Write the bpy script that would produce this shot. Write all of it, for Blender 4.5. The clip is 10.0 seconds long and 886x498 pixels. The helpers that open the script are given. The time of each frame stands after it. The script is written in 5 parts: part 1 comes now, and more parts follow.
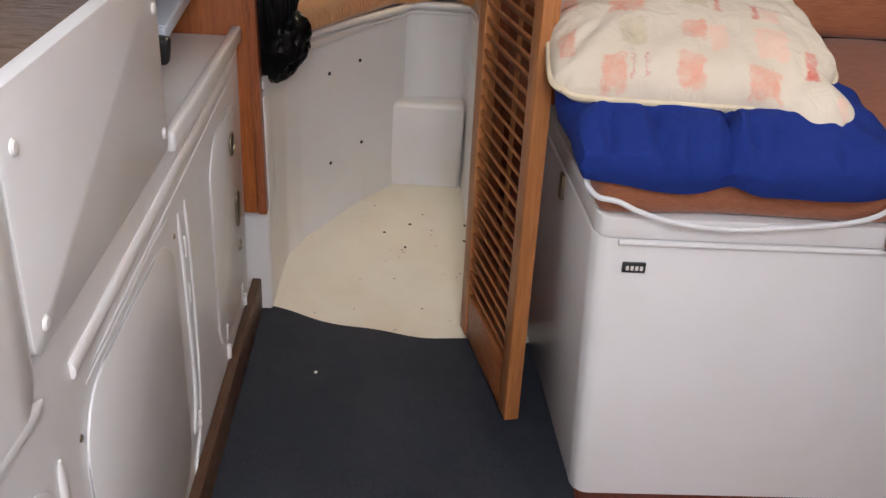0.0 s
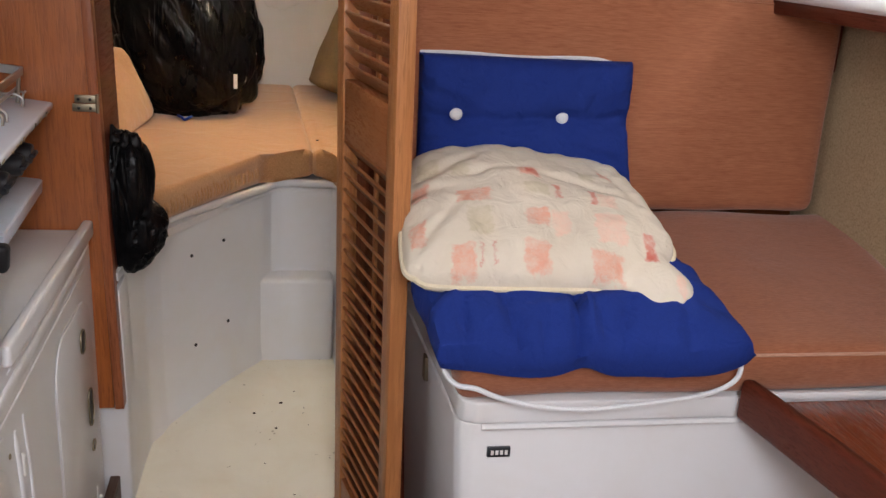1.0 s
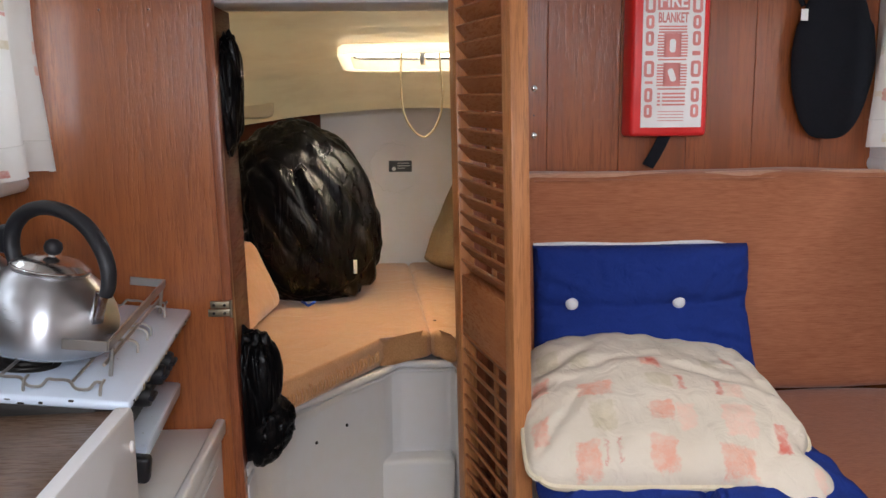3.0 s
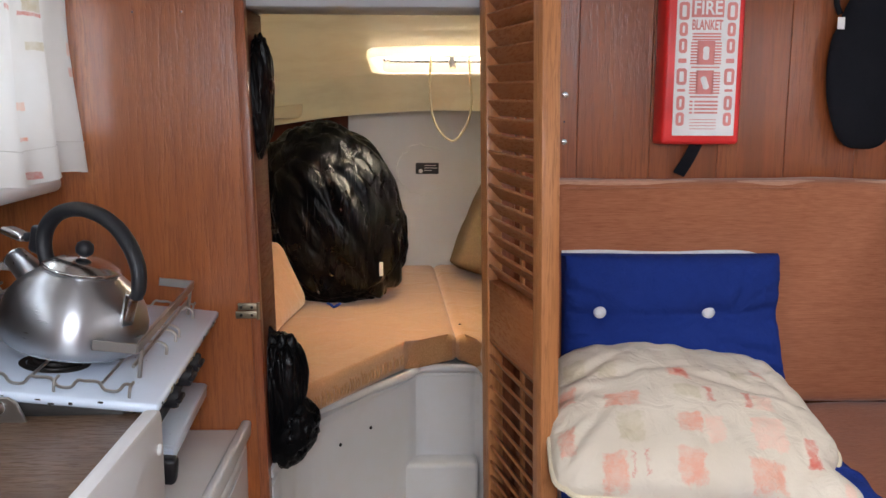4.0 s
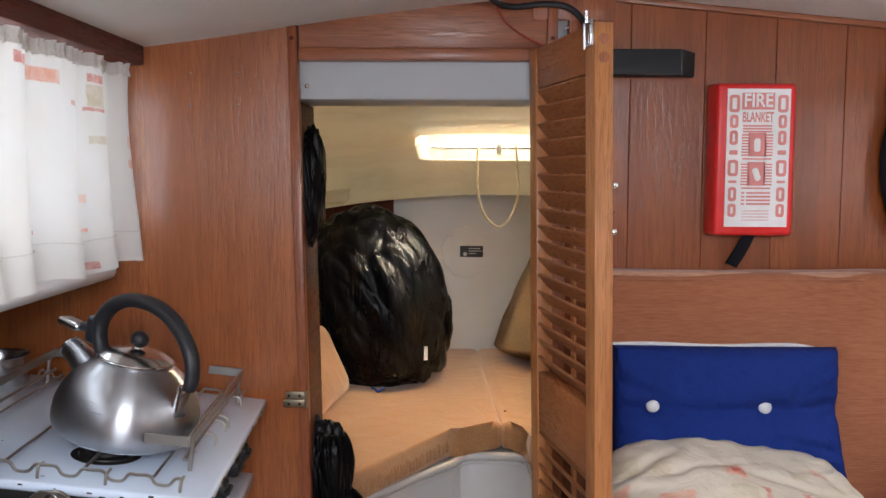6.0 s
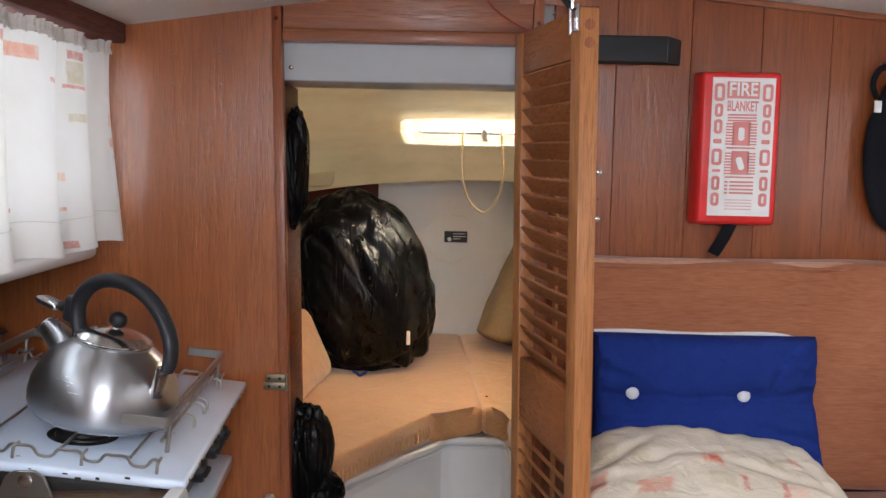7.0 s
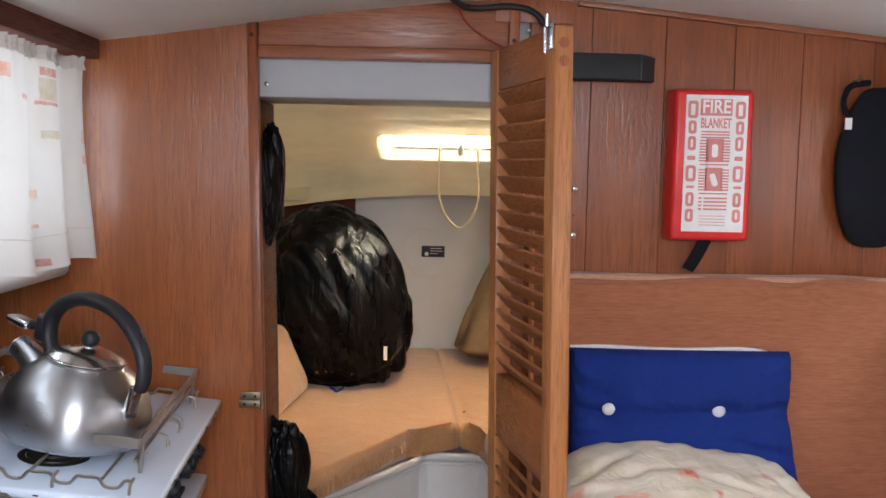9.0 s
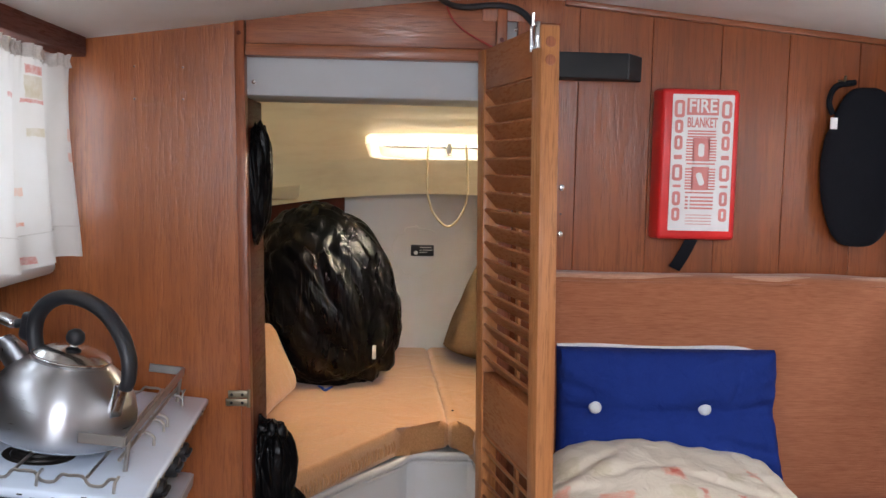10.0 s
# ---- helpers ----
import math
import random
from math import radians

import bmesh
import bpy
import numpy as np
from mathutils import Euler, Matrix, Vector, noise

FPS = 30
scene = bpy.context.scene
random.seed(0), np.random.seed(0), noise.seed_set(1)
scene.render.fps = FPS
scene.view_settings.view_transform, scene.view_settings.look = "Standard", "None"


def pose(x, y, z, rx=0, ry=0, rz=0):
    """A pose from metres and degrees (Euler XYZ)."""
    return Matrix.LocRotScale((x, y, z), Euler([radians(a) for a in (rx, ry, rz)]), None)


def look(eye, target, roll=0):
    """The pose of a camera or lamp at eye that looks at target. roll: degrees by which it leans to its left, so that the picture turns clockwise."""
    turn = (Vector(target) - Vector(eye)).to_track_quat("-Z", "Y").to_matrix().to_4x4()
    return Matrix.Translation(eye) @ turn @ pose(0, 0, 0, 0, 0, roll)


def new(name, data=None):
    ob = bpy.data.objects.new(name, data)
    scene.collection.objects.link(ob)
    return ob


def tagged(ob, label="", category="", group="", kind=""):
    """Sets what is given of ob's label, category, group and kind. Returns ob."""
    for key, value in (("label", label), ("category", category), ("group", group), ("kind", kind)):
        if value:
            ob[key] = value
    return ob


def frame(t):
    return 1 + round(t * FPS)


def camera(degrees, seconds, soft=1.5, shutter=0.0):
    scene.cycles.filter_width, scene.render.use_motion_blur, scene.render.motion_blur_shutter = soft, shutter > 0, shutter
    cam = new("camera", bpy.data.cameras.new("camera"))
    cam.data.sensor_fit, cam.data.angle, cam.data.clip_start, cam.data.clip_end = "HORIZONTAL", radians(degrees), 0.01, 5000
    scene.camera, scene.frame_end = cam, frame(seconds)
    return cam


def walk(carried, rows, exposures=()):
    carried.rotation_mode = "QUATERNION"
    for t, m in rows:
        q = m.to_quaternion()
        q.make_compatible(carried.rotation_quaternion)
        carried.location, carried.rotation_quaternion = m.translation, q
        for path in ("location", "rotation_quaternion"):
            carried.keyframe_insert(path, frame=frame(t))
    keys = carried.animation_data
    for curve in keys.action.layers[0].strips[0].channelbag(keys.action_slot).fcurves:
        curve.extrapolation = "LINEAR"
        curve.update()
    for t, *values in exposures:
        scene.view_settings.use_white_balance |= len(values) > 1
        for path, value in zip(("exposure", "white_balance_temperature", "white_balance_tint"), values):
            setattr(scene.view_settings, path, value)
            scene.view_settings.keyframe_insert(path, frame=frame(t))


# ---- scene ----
cam = camera(51.8, 10.0)
PATH = [
    (0, (0.326, -1.897, 1.249), (0.439, -0.14, 0.3), 4.0),
    (0.5, (0.36, -1.887, 1.275), (0.643, -0.078, 0.469), 5.1),
    (1, (0.375, -1.866, 1.319), (0.724, -0.005, 0.675), 3.8),
    (1.5, (0.38, -1.845, 1.352), (0.725, 0.046, 0.801), 2.8),
    (2, (0.378, -1.858, 1.379), (0.69, 0.05, 0.871), 1.9),
    (2.5, (0.369, -1.874, 1.394), (0.542, 0.09, 1.061), -0.6),
    (4, (0.354, -1.866, 1.415), (0.407, 0.105, 1.082), 0.2),
    (4.5, (0.347, -1.862, 1.418), (0.391, 0.116, 1.124), 0.2),
    (5, (0.338, -1.865, 1.438), (0.354, 0.125, 1.235), 0.4),
    (5.5, (0.331, -1.863, 1.443), (0.295, 0.13, 1.28), 0.1),
    (7, (0.338, -1.854, 1.44), (0.338, 0.136, 1.24), 1.2),
    (7.5, (0.341, -1.856, 1.444), (0.362, 0.133, 1.233), 1.6),
    (8, (0.339, -1.853, 1.447), (0.379, 0.136, 1.246), 1.5),
    (8.5, (0.338, -1.852, 1.446), (0.384, 0.139, 1.262), 1.5),
    (9, (0.342, -1.853, 1.447), (0.389, 0.139, 1.276), 1.2),
    (9.5, (0.345, -1.854, 1.445), (0.398, 0.138, 1.272), 1.2),
    (10, (0.35, -1.855, 1.446), (0.416, 0.136, 1.274), 1.3),
]
walk(cam, [(t, look(eye, target, roll)) for t, eye, target, roll in PATH], [(0.0, -0.05, 6650, 14), (0.6, -0.08, 6650, 14), (1.6, -0.12, 6600, 14), (2.5, -0.15, 6450, 13), (4.0, -0.06, 6250, 12), (7.0, -0.05, 6280, 12), (9.0, 0.03, 6220, 12), (10.0, 0.03, 6220, 12)])

# ---- light ----
world = bpy.data.worlds.new("sky")
scene.world = world
world.use_nodes = True
_wn = world.node_tree.nodes
_sky = _wn.new("ShaderNodeTexSky")
_sky.sky_type, _sky.sun_disc = "NISHITA", False
_sky.sun_elevation, _sky.sun_rotation = radians(64), radians(-18)
world.node_tree.links.new(_sky.outputs[0], _wn["Background"].inputs[0])
_wn["Background"].inputs[1].default_value = 0.10


def area(name, m, sx, sy, power, colour):
    la = bpy.data.lights.new(name, "AREA")
    la.shape, la.size, la.size_y, la.energy, la.color = "RECTANGLE", sx, sy, power, colour
    ob = new(name, la)
    ob.matrix_world = m
    return ob


SUN = new("sun", bpy.data.lights.new("sun", "SUN"))
SUN.data.energy, SUN.data.angle, SUN.data.color = 4.5, radians(0.6), (1.0, 0.95, 0.87)
SUN.matrix_world = look((0, 0, 0), (0.15, -0.45, -1.0))
# daylight at the companionway, the two windows and the deck hatch
area("companionway_daylight", look((0.45, -2.62, 1.62), (0.45, -0.6, 0.8)), 0.62, 0.7, 14.5, (0.92, 0.95, 1.0))
area("companionway_hatch_daylight", look((0.47, -2.44, 1.86), (0.50, -1.5, 0.4)), 0.60, 0.60, 28, (0.91, 0.95, 1.0))
area("window_daylight_port", look((-0.46, -1.05, 1.48), (0.5, -1.05, 1.4)), 1.80, 0.30, 8.5, (0.90, 0.95, 1.0))
area("window_daylight_starboard", look((1.50, -0.80, 1.48), (0.5, -0.75, 1.35)), 1.15, 0.30, 17, (0.90, 0.95, 1.0))
area("hatch_daylight", look((0.447, 0.838, 1.565), (0.447, 0.760, 1.065)), 0.385, 0.265, 60, (1.0, 0.96, 0.88))


# ---- materials ----
class Net:
    """Short hand for the nodes of one material."""

    def __init__(self, name):
        self.m = bpy.data.materials.new(name)
        self.m.use_nodes = True
        self.t = self.m.node_tree
        self.b = self.t.nodes["Principled BSDF"]

    def n(self, kind, **sets):
        node = self.t.nodes.new("ShaderNode" + kind)
        for k, v in sets.items():
            setattr(node, k, v)
        return node

    def put(self, sock, v):
        if isinstance(v, bpy.types.NodeSocket):
            self.t.links.new(v, sock)
        else:
            sock.default_value = v

    def coords(self, scale=(1, 1, 1), rot=(0, 0, 0), shift=True):
        tc, mp = self.n("TexCoord"), self.n("Mapping")
        self.put(mp.inputs["Vector"], tc.outputs["Object"])
        mp.inputs["Scale"].default_value = scale
        mp.inputs["Rotation"].default_value = [radians(a) for a in rot]
        if shift:
            info, vm = self.n("ObjectInfo"), self.n("VectorMath", operation="SCALE")
            cx = self.n("CombineXYZ")
            for i in range(3):
                self.put(cx.inputs[i], info.outputs["Random"])
            self.put(vm.inputs[0], cx.outputs[0])
            vm.inputs["Scale"].default_value = 17.3
            self.put(mp.inputs["Location"], vm.outputs[0])
        return mp.outputs[0]

    def noise(self, vec, scale, detail=4, rough=0.55, distort=0.0):
        nd = self.n("TexNoise")
        self.put(nd.inputs["Vector"], vec)
        nd.inputs["Scale"].default_value, nd.inputs["Detail"].default_value = scale, detail
        nd.inputs["Roughness"].default_value, nd.inputs["Distortion"].default_value = rough, distort
        return nd.outputs["Fac"]

    def ramp(self, fac, *stops):
        r = self.n("ValToRGB")
        self.put(r.inputs[0], fac)
        el = r.color_ramp.elements
        while len(el) < len(stops):
            el.new(0.5)
        for e, (p, c) in zip(el, stops):
            e.position = p
            e.color = (*c, 1) if isinstance(c, tuple) else (c, c, c, 1)
        return r.outputs[0]

    def mix(self, fac, a, b, how="MIX"):
        x = self.n("Mix", data_type="RGBA", blend_type=how)
        self.put(x.inputs[0], fac)
        self.put(x.inputs[6], (*a, 1) if isinstance(a, tuple) else a)
        self.put(x.inputs[7], (*b, 1) if isinstance(b, tuple) else b)
        return x.outputs[2]

    def math(self, op, a, b=0.0, c=0.0):
        x = self.n("Math", operation=op)
        for i, v in enumerate((a, b, c)):
            self.put(x.inputs[i], v)
        return x.outputs[0]

    def bump(self, height, strength=0.3, dist=0.002, base=None):
        b = self.n("Bump")
        b.inputs["Strength"].default_value, b.inputs["Distance"].default_value = strength, dist
        self.put(b.inputs["Height"], height)
        if base is not None:
            self.put(b.inputs["Normal"], base)
        self.put(self.b.inputs["Normal"], b.outputs[0])
        return b.outputs[0]

    def done(self, colour=None, rough=None, metal=None, **more):
        for key, v in (("Base Color", colour), ("Roughness", rough), ("Metallic", metal)):
            if v is not None:
                self.put(self.b.inputs[key], (*v, 1) if isinstance(v, tuple) else v)
        for k, v in more.items():
            self.put(self.b.inputs[k.replace("_", " ")], v)
        return self.m


def wood(name, dark, mid, light, grain=(1, 1, 0.06), rough=(0.28, 0.5), coat=0.0, fine=170.0, wide=16.0, gloss=0.24, streak=0.5, varnish=1.5):
    """Grain runs along the axis whose factor is small."""
    n = Net(name)
    v = n.coords(grain)
    a = n.noise(v, wide, 5, 0.6, 1.2)
    f = n.noise(v, fine, 4, 0.65, 0.2)
    stain = n.noise(n.coords((1, 1, 0.6)), 2.4, 1.5, 0.4)
    col = n.ramp(a, (0.28, dark), (0.5, mid), (0.74, light))
    col = n.mix(n.ramp(f, (0.30, 0.55), (0.60, 0.0)), col, dark)
    col = n.mix(n.ramp(stain, (0.1, 0.0), (0.9, 0.35)), col, light)
    pores = n.noise(v, fine * 2.1, 3, 0.7, 0.3)
    open_grain = n.math("MULTIPLY", n.ramp(pores, (0.50, 0.0), (0.60, 1.0)), n.ramp(a, (0.35, 0.25), (0.62, 1.0)))
    col = n.mix(n.math("MULTIPLY", open_grain, streak), col, tuple(c * 0.62 for c in dark))
    r = n.math("MULTIPLY_ADD", open_grain, 0.22, n.ramp(stain, (0.1, rough[0]), (0.9, rough[1])))
    h = n.bump(f, 0.26, 0.0014)
    n.bump(n.math("MULTIPLY", open_grain, -1.0), 0.30, 0.0010, h)
    coat_h = n.n("Bump")
    coat_h.inputs["Strength"].default_value, coat_h.inputs["Distance"].default_value = 0.32, 0.0012
    brush = n.noise(n.coords(tuple(min(1.0, g * 2.4) for g in grain)), fine * 0.9, 3, 0.6, 0.4)
    n.put(coat_h.inputs["Height"], n.math("MULTIPLY_ADD", brush, 1.0, n.math("MULTIPLY", open_grain, -0.35)))
    n.put(n.b.inputs["Coat Normal"], coat_h.outputs[0])
    return n.done(col, r, 0.0, Coat_Weight=coat, Coat_Roughness=gloss, Coat_IOR=varnish, Specular_IOR_Level=0.3)


def cloth(name, a, b, scale=(1, 1, 1), weave=900.0, blotch=14.0, bump=0.35, sheen=0.0, rough=0.92, brushed_nap=False):
    n = Net(name)
    v = n.coords(scale)
    f = n.noise(v, weave, 3, 0.6)
    g = n.noise(v, blotch * 9, 5, 0.7) if brushed_nap else n.noise(n.coords(), blotch, 4, 0.6)
    col = n.mix(n.math("MULTIPLY_ADD", g, 0.6 if brushed_nap else 0.35, n.ramp(f, (0.30, 0.05), (0.70, 0.75))), a, b)
    n.bump(f, bump, 0.0012)
    return n.done(col, rough, 0.0, Sheen_Weight=sheen, Sheen_Roughness=0.5, Specular_IOR_Level=0.2)


def rumple(m, scale, strength, dist):
    """Adds soft puckers under a cloth's weave."""
    t = m.node_tree
    old = next(x for x in t.nodes if x.type == "BUMP")
    tc, nz, b = t.nodes.new("ShaderNodeTexCoord"), t.nodes.new("ShaderNodeTexNoise"), t.nodes.new("ShaderNodeBump")
    nz.inputs["Scale"].default_value, nz.inputs["Detail"].default_value, nz.inputs["Distortion"].default_value = scale, 3, 1.0
    b.inputs["Strength"].default_value, b.inputs["Distance"].default_value = strength, dist
    t.links.new(tc.outputs["Object"], nz.inputs["Vector"])
    t.links.new(nz.outputs["Fac"], b.inputs["Height"])
    t.links.new(b.outputs[0], old.inputs["Normal"])


def paint(name, base, tint, rough=0.4, dirt=0.5, bump=0.12, spot=None, coat=0.0):
    n = Net(name)
    v = n.coords(shift=False)
    big, small = n.noise(v, 5, 5, 0.62, 0.4), n.noise(v, 90, 4)
    col = n.mix(n.ramp(big, (0.42, 0.0), (0.8, dirt)), base, tint)
    if spot:
        sp = n.noise(v, 60, 2, 0.4)
        col = n.mix(n.ramp(sp, (0.72, 0.0), (0.78, 0.7)), col, spot)
    n.bump(n.noise(v, 26, 2), bump, 0.001)
    return n.done(col, n.ramp(big, (0.1, rough - 0.03), (0.9, rough + 0.07)), 0.0, Coat_Weight=coat, Coat_Roughness=0.12)


def plain(name, col, rough, metal=0.0, bump=0.06, scale=220.0, **more):
    n = Net(name)
    f = n.noise(n.coords(), scale, 3)
    g = n.noise(n.coords(), 18, 3)
    c2 = tuple(min(1, c * 1.25 + 0.004) for c in col)
    n.bump(f, bump, 0.0008)
    return n.done(n.mix(g, tuple(c * 0.85 for c in col), c2), n.ramp(g, (0.3, max(0.02, rough - 0.06)), (0.7, rough + 0.08)), metal, **more)


def patchwork(name, ground, cell, size, translucent=0.0, seed=0.0, axes=("X", "Y")):
    """Cream cotton with torn blocks of red, salmon and sand in a loose grid."""
    n = Net(name)
    tc, sep = n.n("TexCoord"), n.n("SeparateXYZ")
    n.put(sep.inputs[0], tc.outputs["Object"])
    raw = n.coords(shift=False)
    wob = n.noise(raw, 38, 4, 0.7)
    wob2 = n.noise(n.coords((1, 1, 1), (40, 30, 10), False), 34, 4, 0.7)
    u = n.math("MULTIPLY_ADD", sep.outputs[axes[0]], 1 / cell[0], seed)
    v = n.math("MULTIPLY_ADD", sep.outputs[axes[1]], 1 / cell[1], seed * 0.7)
    row = n.math("FLOOR", v)
    u = n.math("MULTIPLY_ADD", n.math("FRACT", n.math("MULTIPLY", row, 0.618)), 0.9, u)
    col = n.math("FLOOR", u)
    cx = n.n("CombineXYZ")
    n.put(cx.inputs[0], col), n.put(cx.inputs[1], row)
    wn = n.n("TexWhiteNoise", noise_dimensions="2D")
    n.put(wn.inputs["Vector"], cx.outputs[0])
    sc = n.n("SeparateColor")
    n.put(sc.inputs[0], wn.outputs["Color"])
    fu, fv = n.math("FRACT", u), n.math("FRACT", v)
    fu = n.math("ADD", fu, n.math("MULTIPLY_ADD", wob, 0.22, -0.11))
    fv = n.math("ADD", fv, n.math("MULTIPLY_ADD", wob2, 0.30, -0.15))
    cu = n.math("MULTIPLY_ADD", sc.outputs[0], 0.2, 0.4)
    du = n.math("ABSOLUTE", n.math("SUBTRACT", fu, cu))
    dv = n.math("ABSOLUTE", n.math("SUBTRACT", fv, 0.5))
    hw = n.math("MULTIPLY_ADD", sc.outputs[1], size[0] * 0.5, size[0] * 0.6)
    hh = n.math("MULTIPLY_ADD", sc.outputs[2], size[1] * 0.6, size[1] * 0.55)
    inside = n.math("MULTIPLY", n.math("LESS_THAN", du, hw), n.math("LESS_THAN", dv, hh))
    shade = n.ramp(wn.outputs["Value"], (0.0, (0.62, 0.50, 0.33)), (0.30, (0.72, 0.34, 0.22)), (0.55, (0.78, 0.40, 0.29)), (0.80, (0.66, 0.16, 0.12)), (0.9, (0.70, 0.60, 0.42)))
    shade.node.color_ramp.interpolation = "CONSTANT"
    worn = n.ramp(n.noise(raw, 55, 4, 0.7), (0.33, 0.15), (0.62, 0.82))
    dirt = n.noise(raw, 9, 4)
    g = n.mix(n.ramp(dirt, (0.4, 0.0), (0.75, 0.45)), ground, tuple(c * f for c, f in zip(ground, (0.86, 0.8, 0.7))))
    inside = n.math("MULTIPLY", inside, n.math("GREATER_THAN", n.math("FRACT", n.math("MULTIPLY", wn.outputs["Value"], 7.31)), 0.16))
    colour = n.mix(n.math("MULTIPLY", inside, worn), g, shade)
    stroke = n.math("LESS_THAN", n.math("ABSOLUTE", n.math("SUBTRACT", fu, n.math("MULTIPLY_ADD", sc.outputs[2], 0.5, 0.45))), 0.045)
    stroke = n.math("MULTIPLY", stroke, n.math("LESS_THAN", dv, size[1] * 1.05))
    stroke = n.math("MULTIPLY", stroke, n.math("GREATER_THAN", sc.outputs[1], 0.62))
    colour = n.mix(n.math("MULTIPLY", stroke, 0.6), colour, (0.62, 0.17, 0.13))
    weave = n.noise(raw, 1100, 2)
    n.bump(n.math("MULTIPLY_ADD", weave, 0.3, n.noise(raw, 60, 3)), 0.25, 0.002)
    n.done(colour, 0.9, 0.0)
    if translucent:
        tr, mx = n.n("BsdfTranslucent"), n.n("MixShader")
        n.put(tr.inputs[0], colour)
        mx.inputs[0].default_value = translucent
        out = n.t.nodes["Material Output"]
        n.put(mx.inputs[1], n.b.outputs[0]), n.put(mx.inputs[2], tr.outputs[0]), n.put(out.inputs[0], mx.outputs[0])
    return n.m


def printed(name, ground, blocks, axes, ragged, translucent=0.0):
    """Cotton printed with worn blocks, each (across, up, half width, half height, shade)."""
    n = Net(name)
    inks = ((0.62, 0.13, 0.09), (0.76, 0.36, 0.25), (0.60, 0.52, 0.36), (0.80, 0.52, 0.40))
    tc, sep = n.n("TexCoord"), n.n("SeparateXYZ")
    n.put(sep.inputs[0], tc.outputs["Object"])
    raw = n.coords(shift=False)
    edge_u = n.math("MULTIPLY_ADD", n.noise(raw, 70, 4, 0.7), ragged, -ragged / 2)
    edge_v = n.math("MULTIPLY_ADD", n.noise(n.coords((1, 1, 1), (40, 30, 10), False), 60, 4, 0.7), ragged, -ragged / 2)
    u, v = n.math("ADD", sep.outputs[axes[0]], edge_u), n.math("ADD", sep.outputs[axes[1]], edge_v)
    dirt = n.ramp(n.noise(raw, 9, 4), (0.4, 0.0), (0.75, 0.40))
    colour = n.mix(dirt, ground, tuple(c * f for c, f in zip(ground, (0.88, 0.84, 0.76))))
    worn = n.ramp(n.noise(raw, 38, 5, 0.7), (0.30, 0.28), (0.64, 0.95))
    for cu, cv, hu, hv, shade in blocks:
        du = n.math("ABSOLUTE", n.math("SUBTRACT", u, cu))
        dv = n.math("ABSOLUTE", n.math("SUBTRACT", v, cv))
        inside = n.math("MULTIPLY", n.math("MINIMUM", n.math("SUBTRACT", hu, du), n.math("SUBTRACT", hv, dv)), 5.0 / ragged)
        inside = n.math("MAXIMUM", n.math("MINIMUM", inside, 1.0), 0.0)
        colour = n.mix(n.math("MULTIPLY", inside, worn), colour, inks[shade])
    n.bump(n.math("MULTIPLY_ADD", n.noise(raw, 1100, 2), 0.3, n.noise(raw, 60, 3)), 0.25, 0.002)
    n.done(colour, 0.9, 0.0)
    if translucent:
        tr, mx = n.n("BsdfTranslucent"), n.n("MixShader")
        n.put(tr.inputs[0], colour)
        mx.inputs[0].default_value = translucent
        out = n.t.nodes["Material Output"]
        n.put(mx.inputs[1], n.b.outputs[0]), n.put(mx.inputs[2], tr.outputs[0]), n.put(out.inputs[0], mx.outputs[0])
    return n.m


def sheet_plastic(name):
    n = Net(name)
    v = n.coords((1, 1, 0.32), (0, 32, 0))
    a, b = n.noise(v, 17, 5, 0.6, 1.5), n.noise(v, 55, 4, 0.6, 0.8)
    vo = n.n("TexVoronoi", feature="DISTANCE_TO_EDGE")
    mixv = n.n("VectorMath", operation="MULTIPLY_ADD")
    n.put(mixv.inputs[0], n.n("TexNoise").outputs["Color"]), n.put(mixv.inputs[2], v)
    mixv.inputs[0].links[0].from_node.inputs["Scale"].default_value = 9
    mixv.inputs[1].default_value = (0.06, 0.06, 0.06)
    n.put(vo.inputs["Vector"], mixv.outputs[0])
    vo.inputs["Scale"].default_value = 8
    h0 = n.bump(n.ramp(vo.outputs["Distance"], (0.0, 0.0), (0.5, 1.0)), 0.22, 0.014)
    long = n.noise(n.coords((1, 1, 0.16), (0, 32, 0)), 15, 3, 0.5, 1.2)
    h1 = n.bump(long, 0.60, 0.022, h0)
    n.bump(b, 0.10, 0.003, h1)
    return n.done((0.004, 0.004, 0.0045), n.ramp(a, (0.3, 0.22), (0.7, 0.40)), 0.0, Specular_IOR_Level=0.15)


def enamel(name):
    n = Net(name)
    v = n.coords(shift=False)
    chips = n.ramp(n.noise(v, 48, 4, 0.6), (0.70, 0.0), (0.73, 1.0))
    # the blue in this white stands for skylight from the port window
    col = n.mix(n.ramp(n.noise(v, 7, 4), (0.45, 0.0), (0.8, 0.35)), (0.68, 0.78, 0.93), (0.55, 0.58, 0.60))
    col = n.mix(chips, col, (0.10, 0.06, 0.03))
    n.bump(n.noise(v, 30, 2), 0.04, 0.001)
    return n.done(col, 0.22, 0.0, Coat_Weight=0.4, Coat_Roughness=0.1)


def brushed(name, col, rough, stretch):
    n = Net(name)
    f = n.noise(n.coords(stretch), 60, 4, 0.6)
    sm = n.noise(n.coords(), 11, 4, 0.6, 0.6)
    n.bump(f, 0.10, 0.0006)
    return n.done(n.mix(sm, col, tuple(c * 0.72 for c in col)), n.ramp(n.math("MULTIPLY_ADD", sm, 0.6, n.math("MULTIPLY", f, 0.4)), (0.3, rough), (0.7, rough + 0.16)), 1.0)


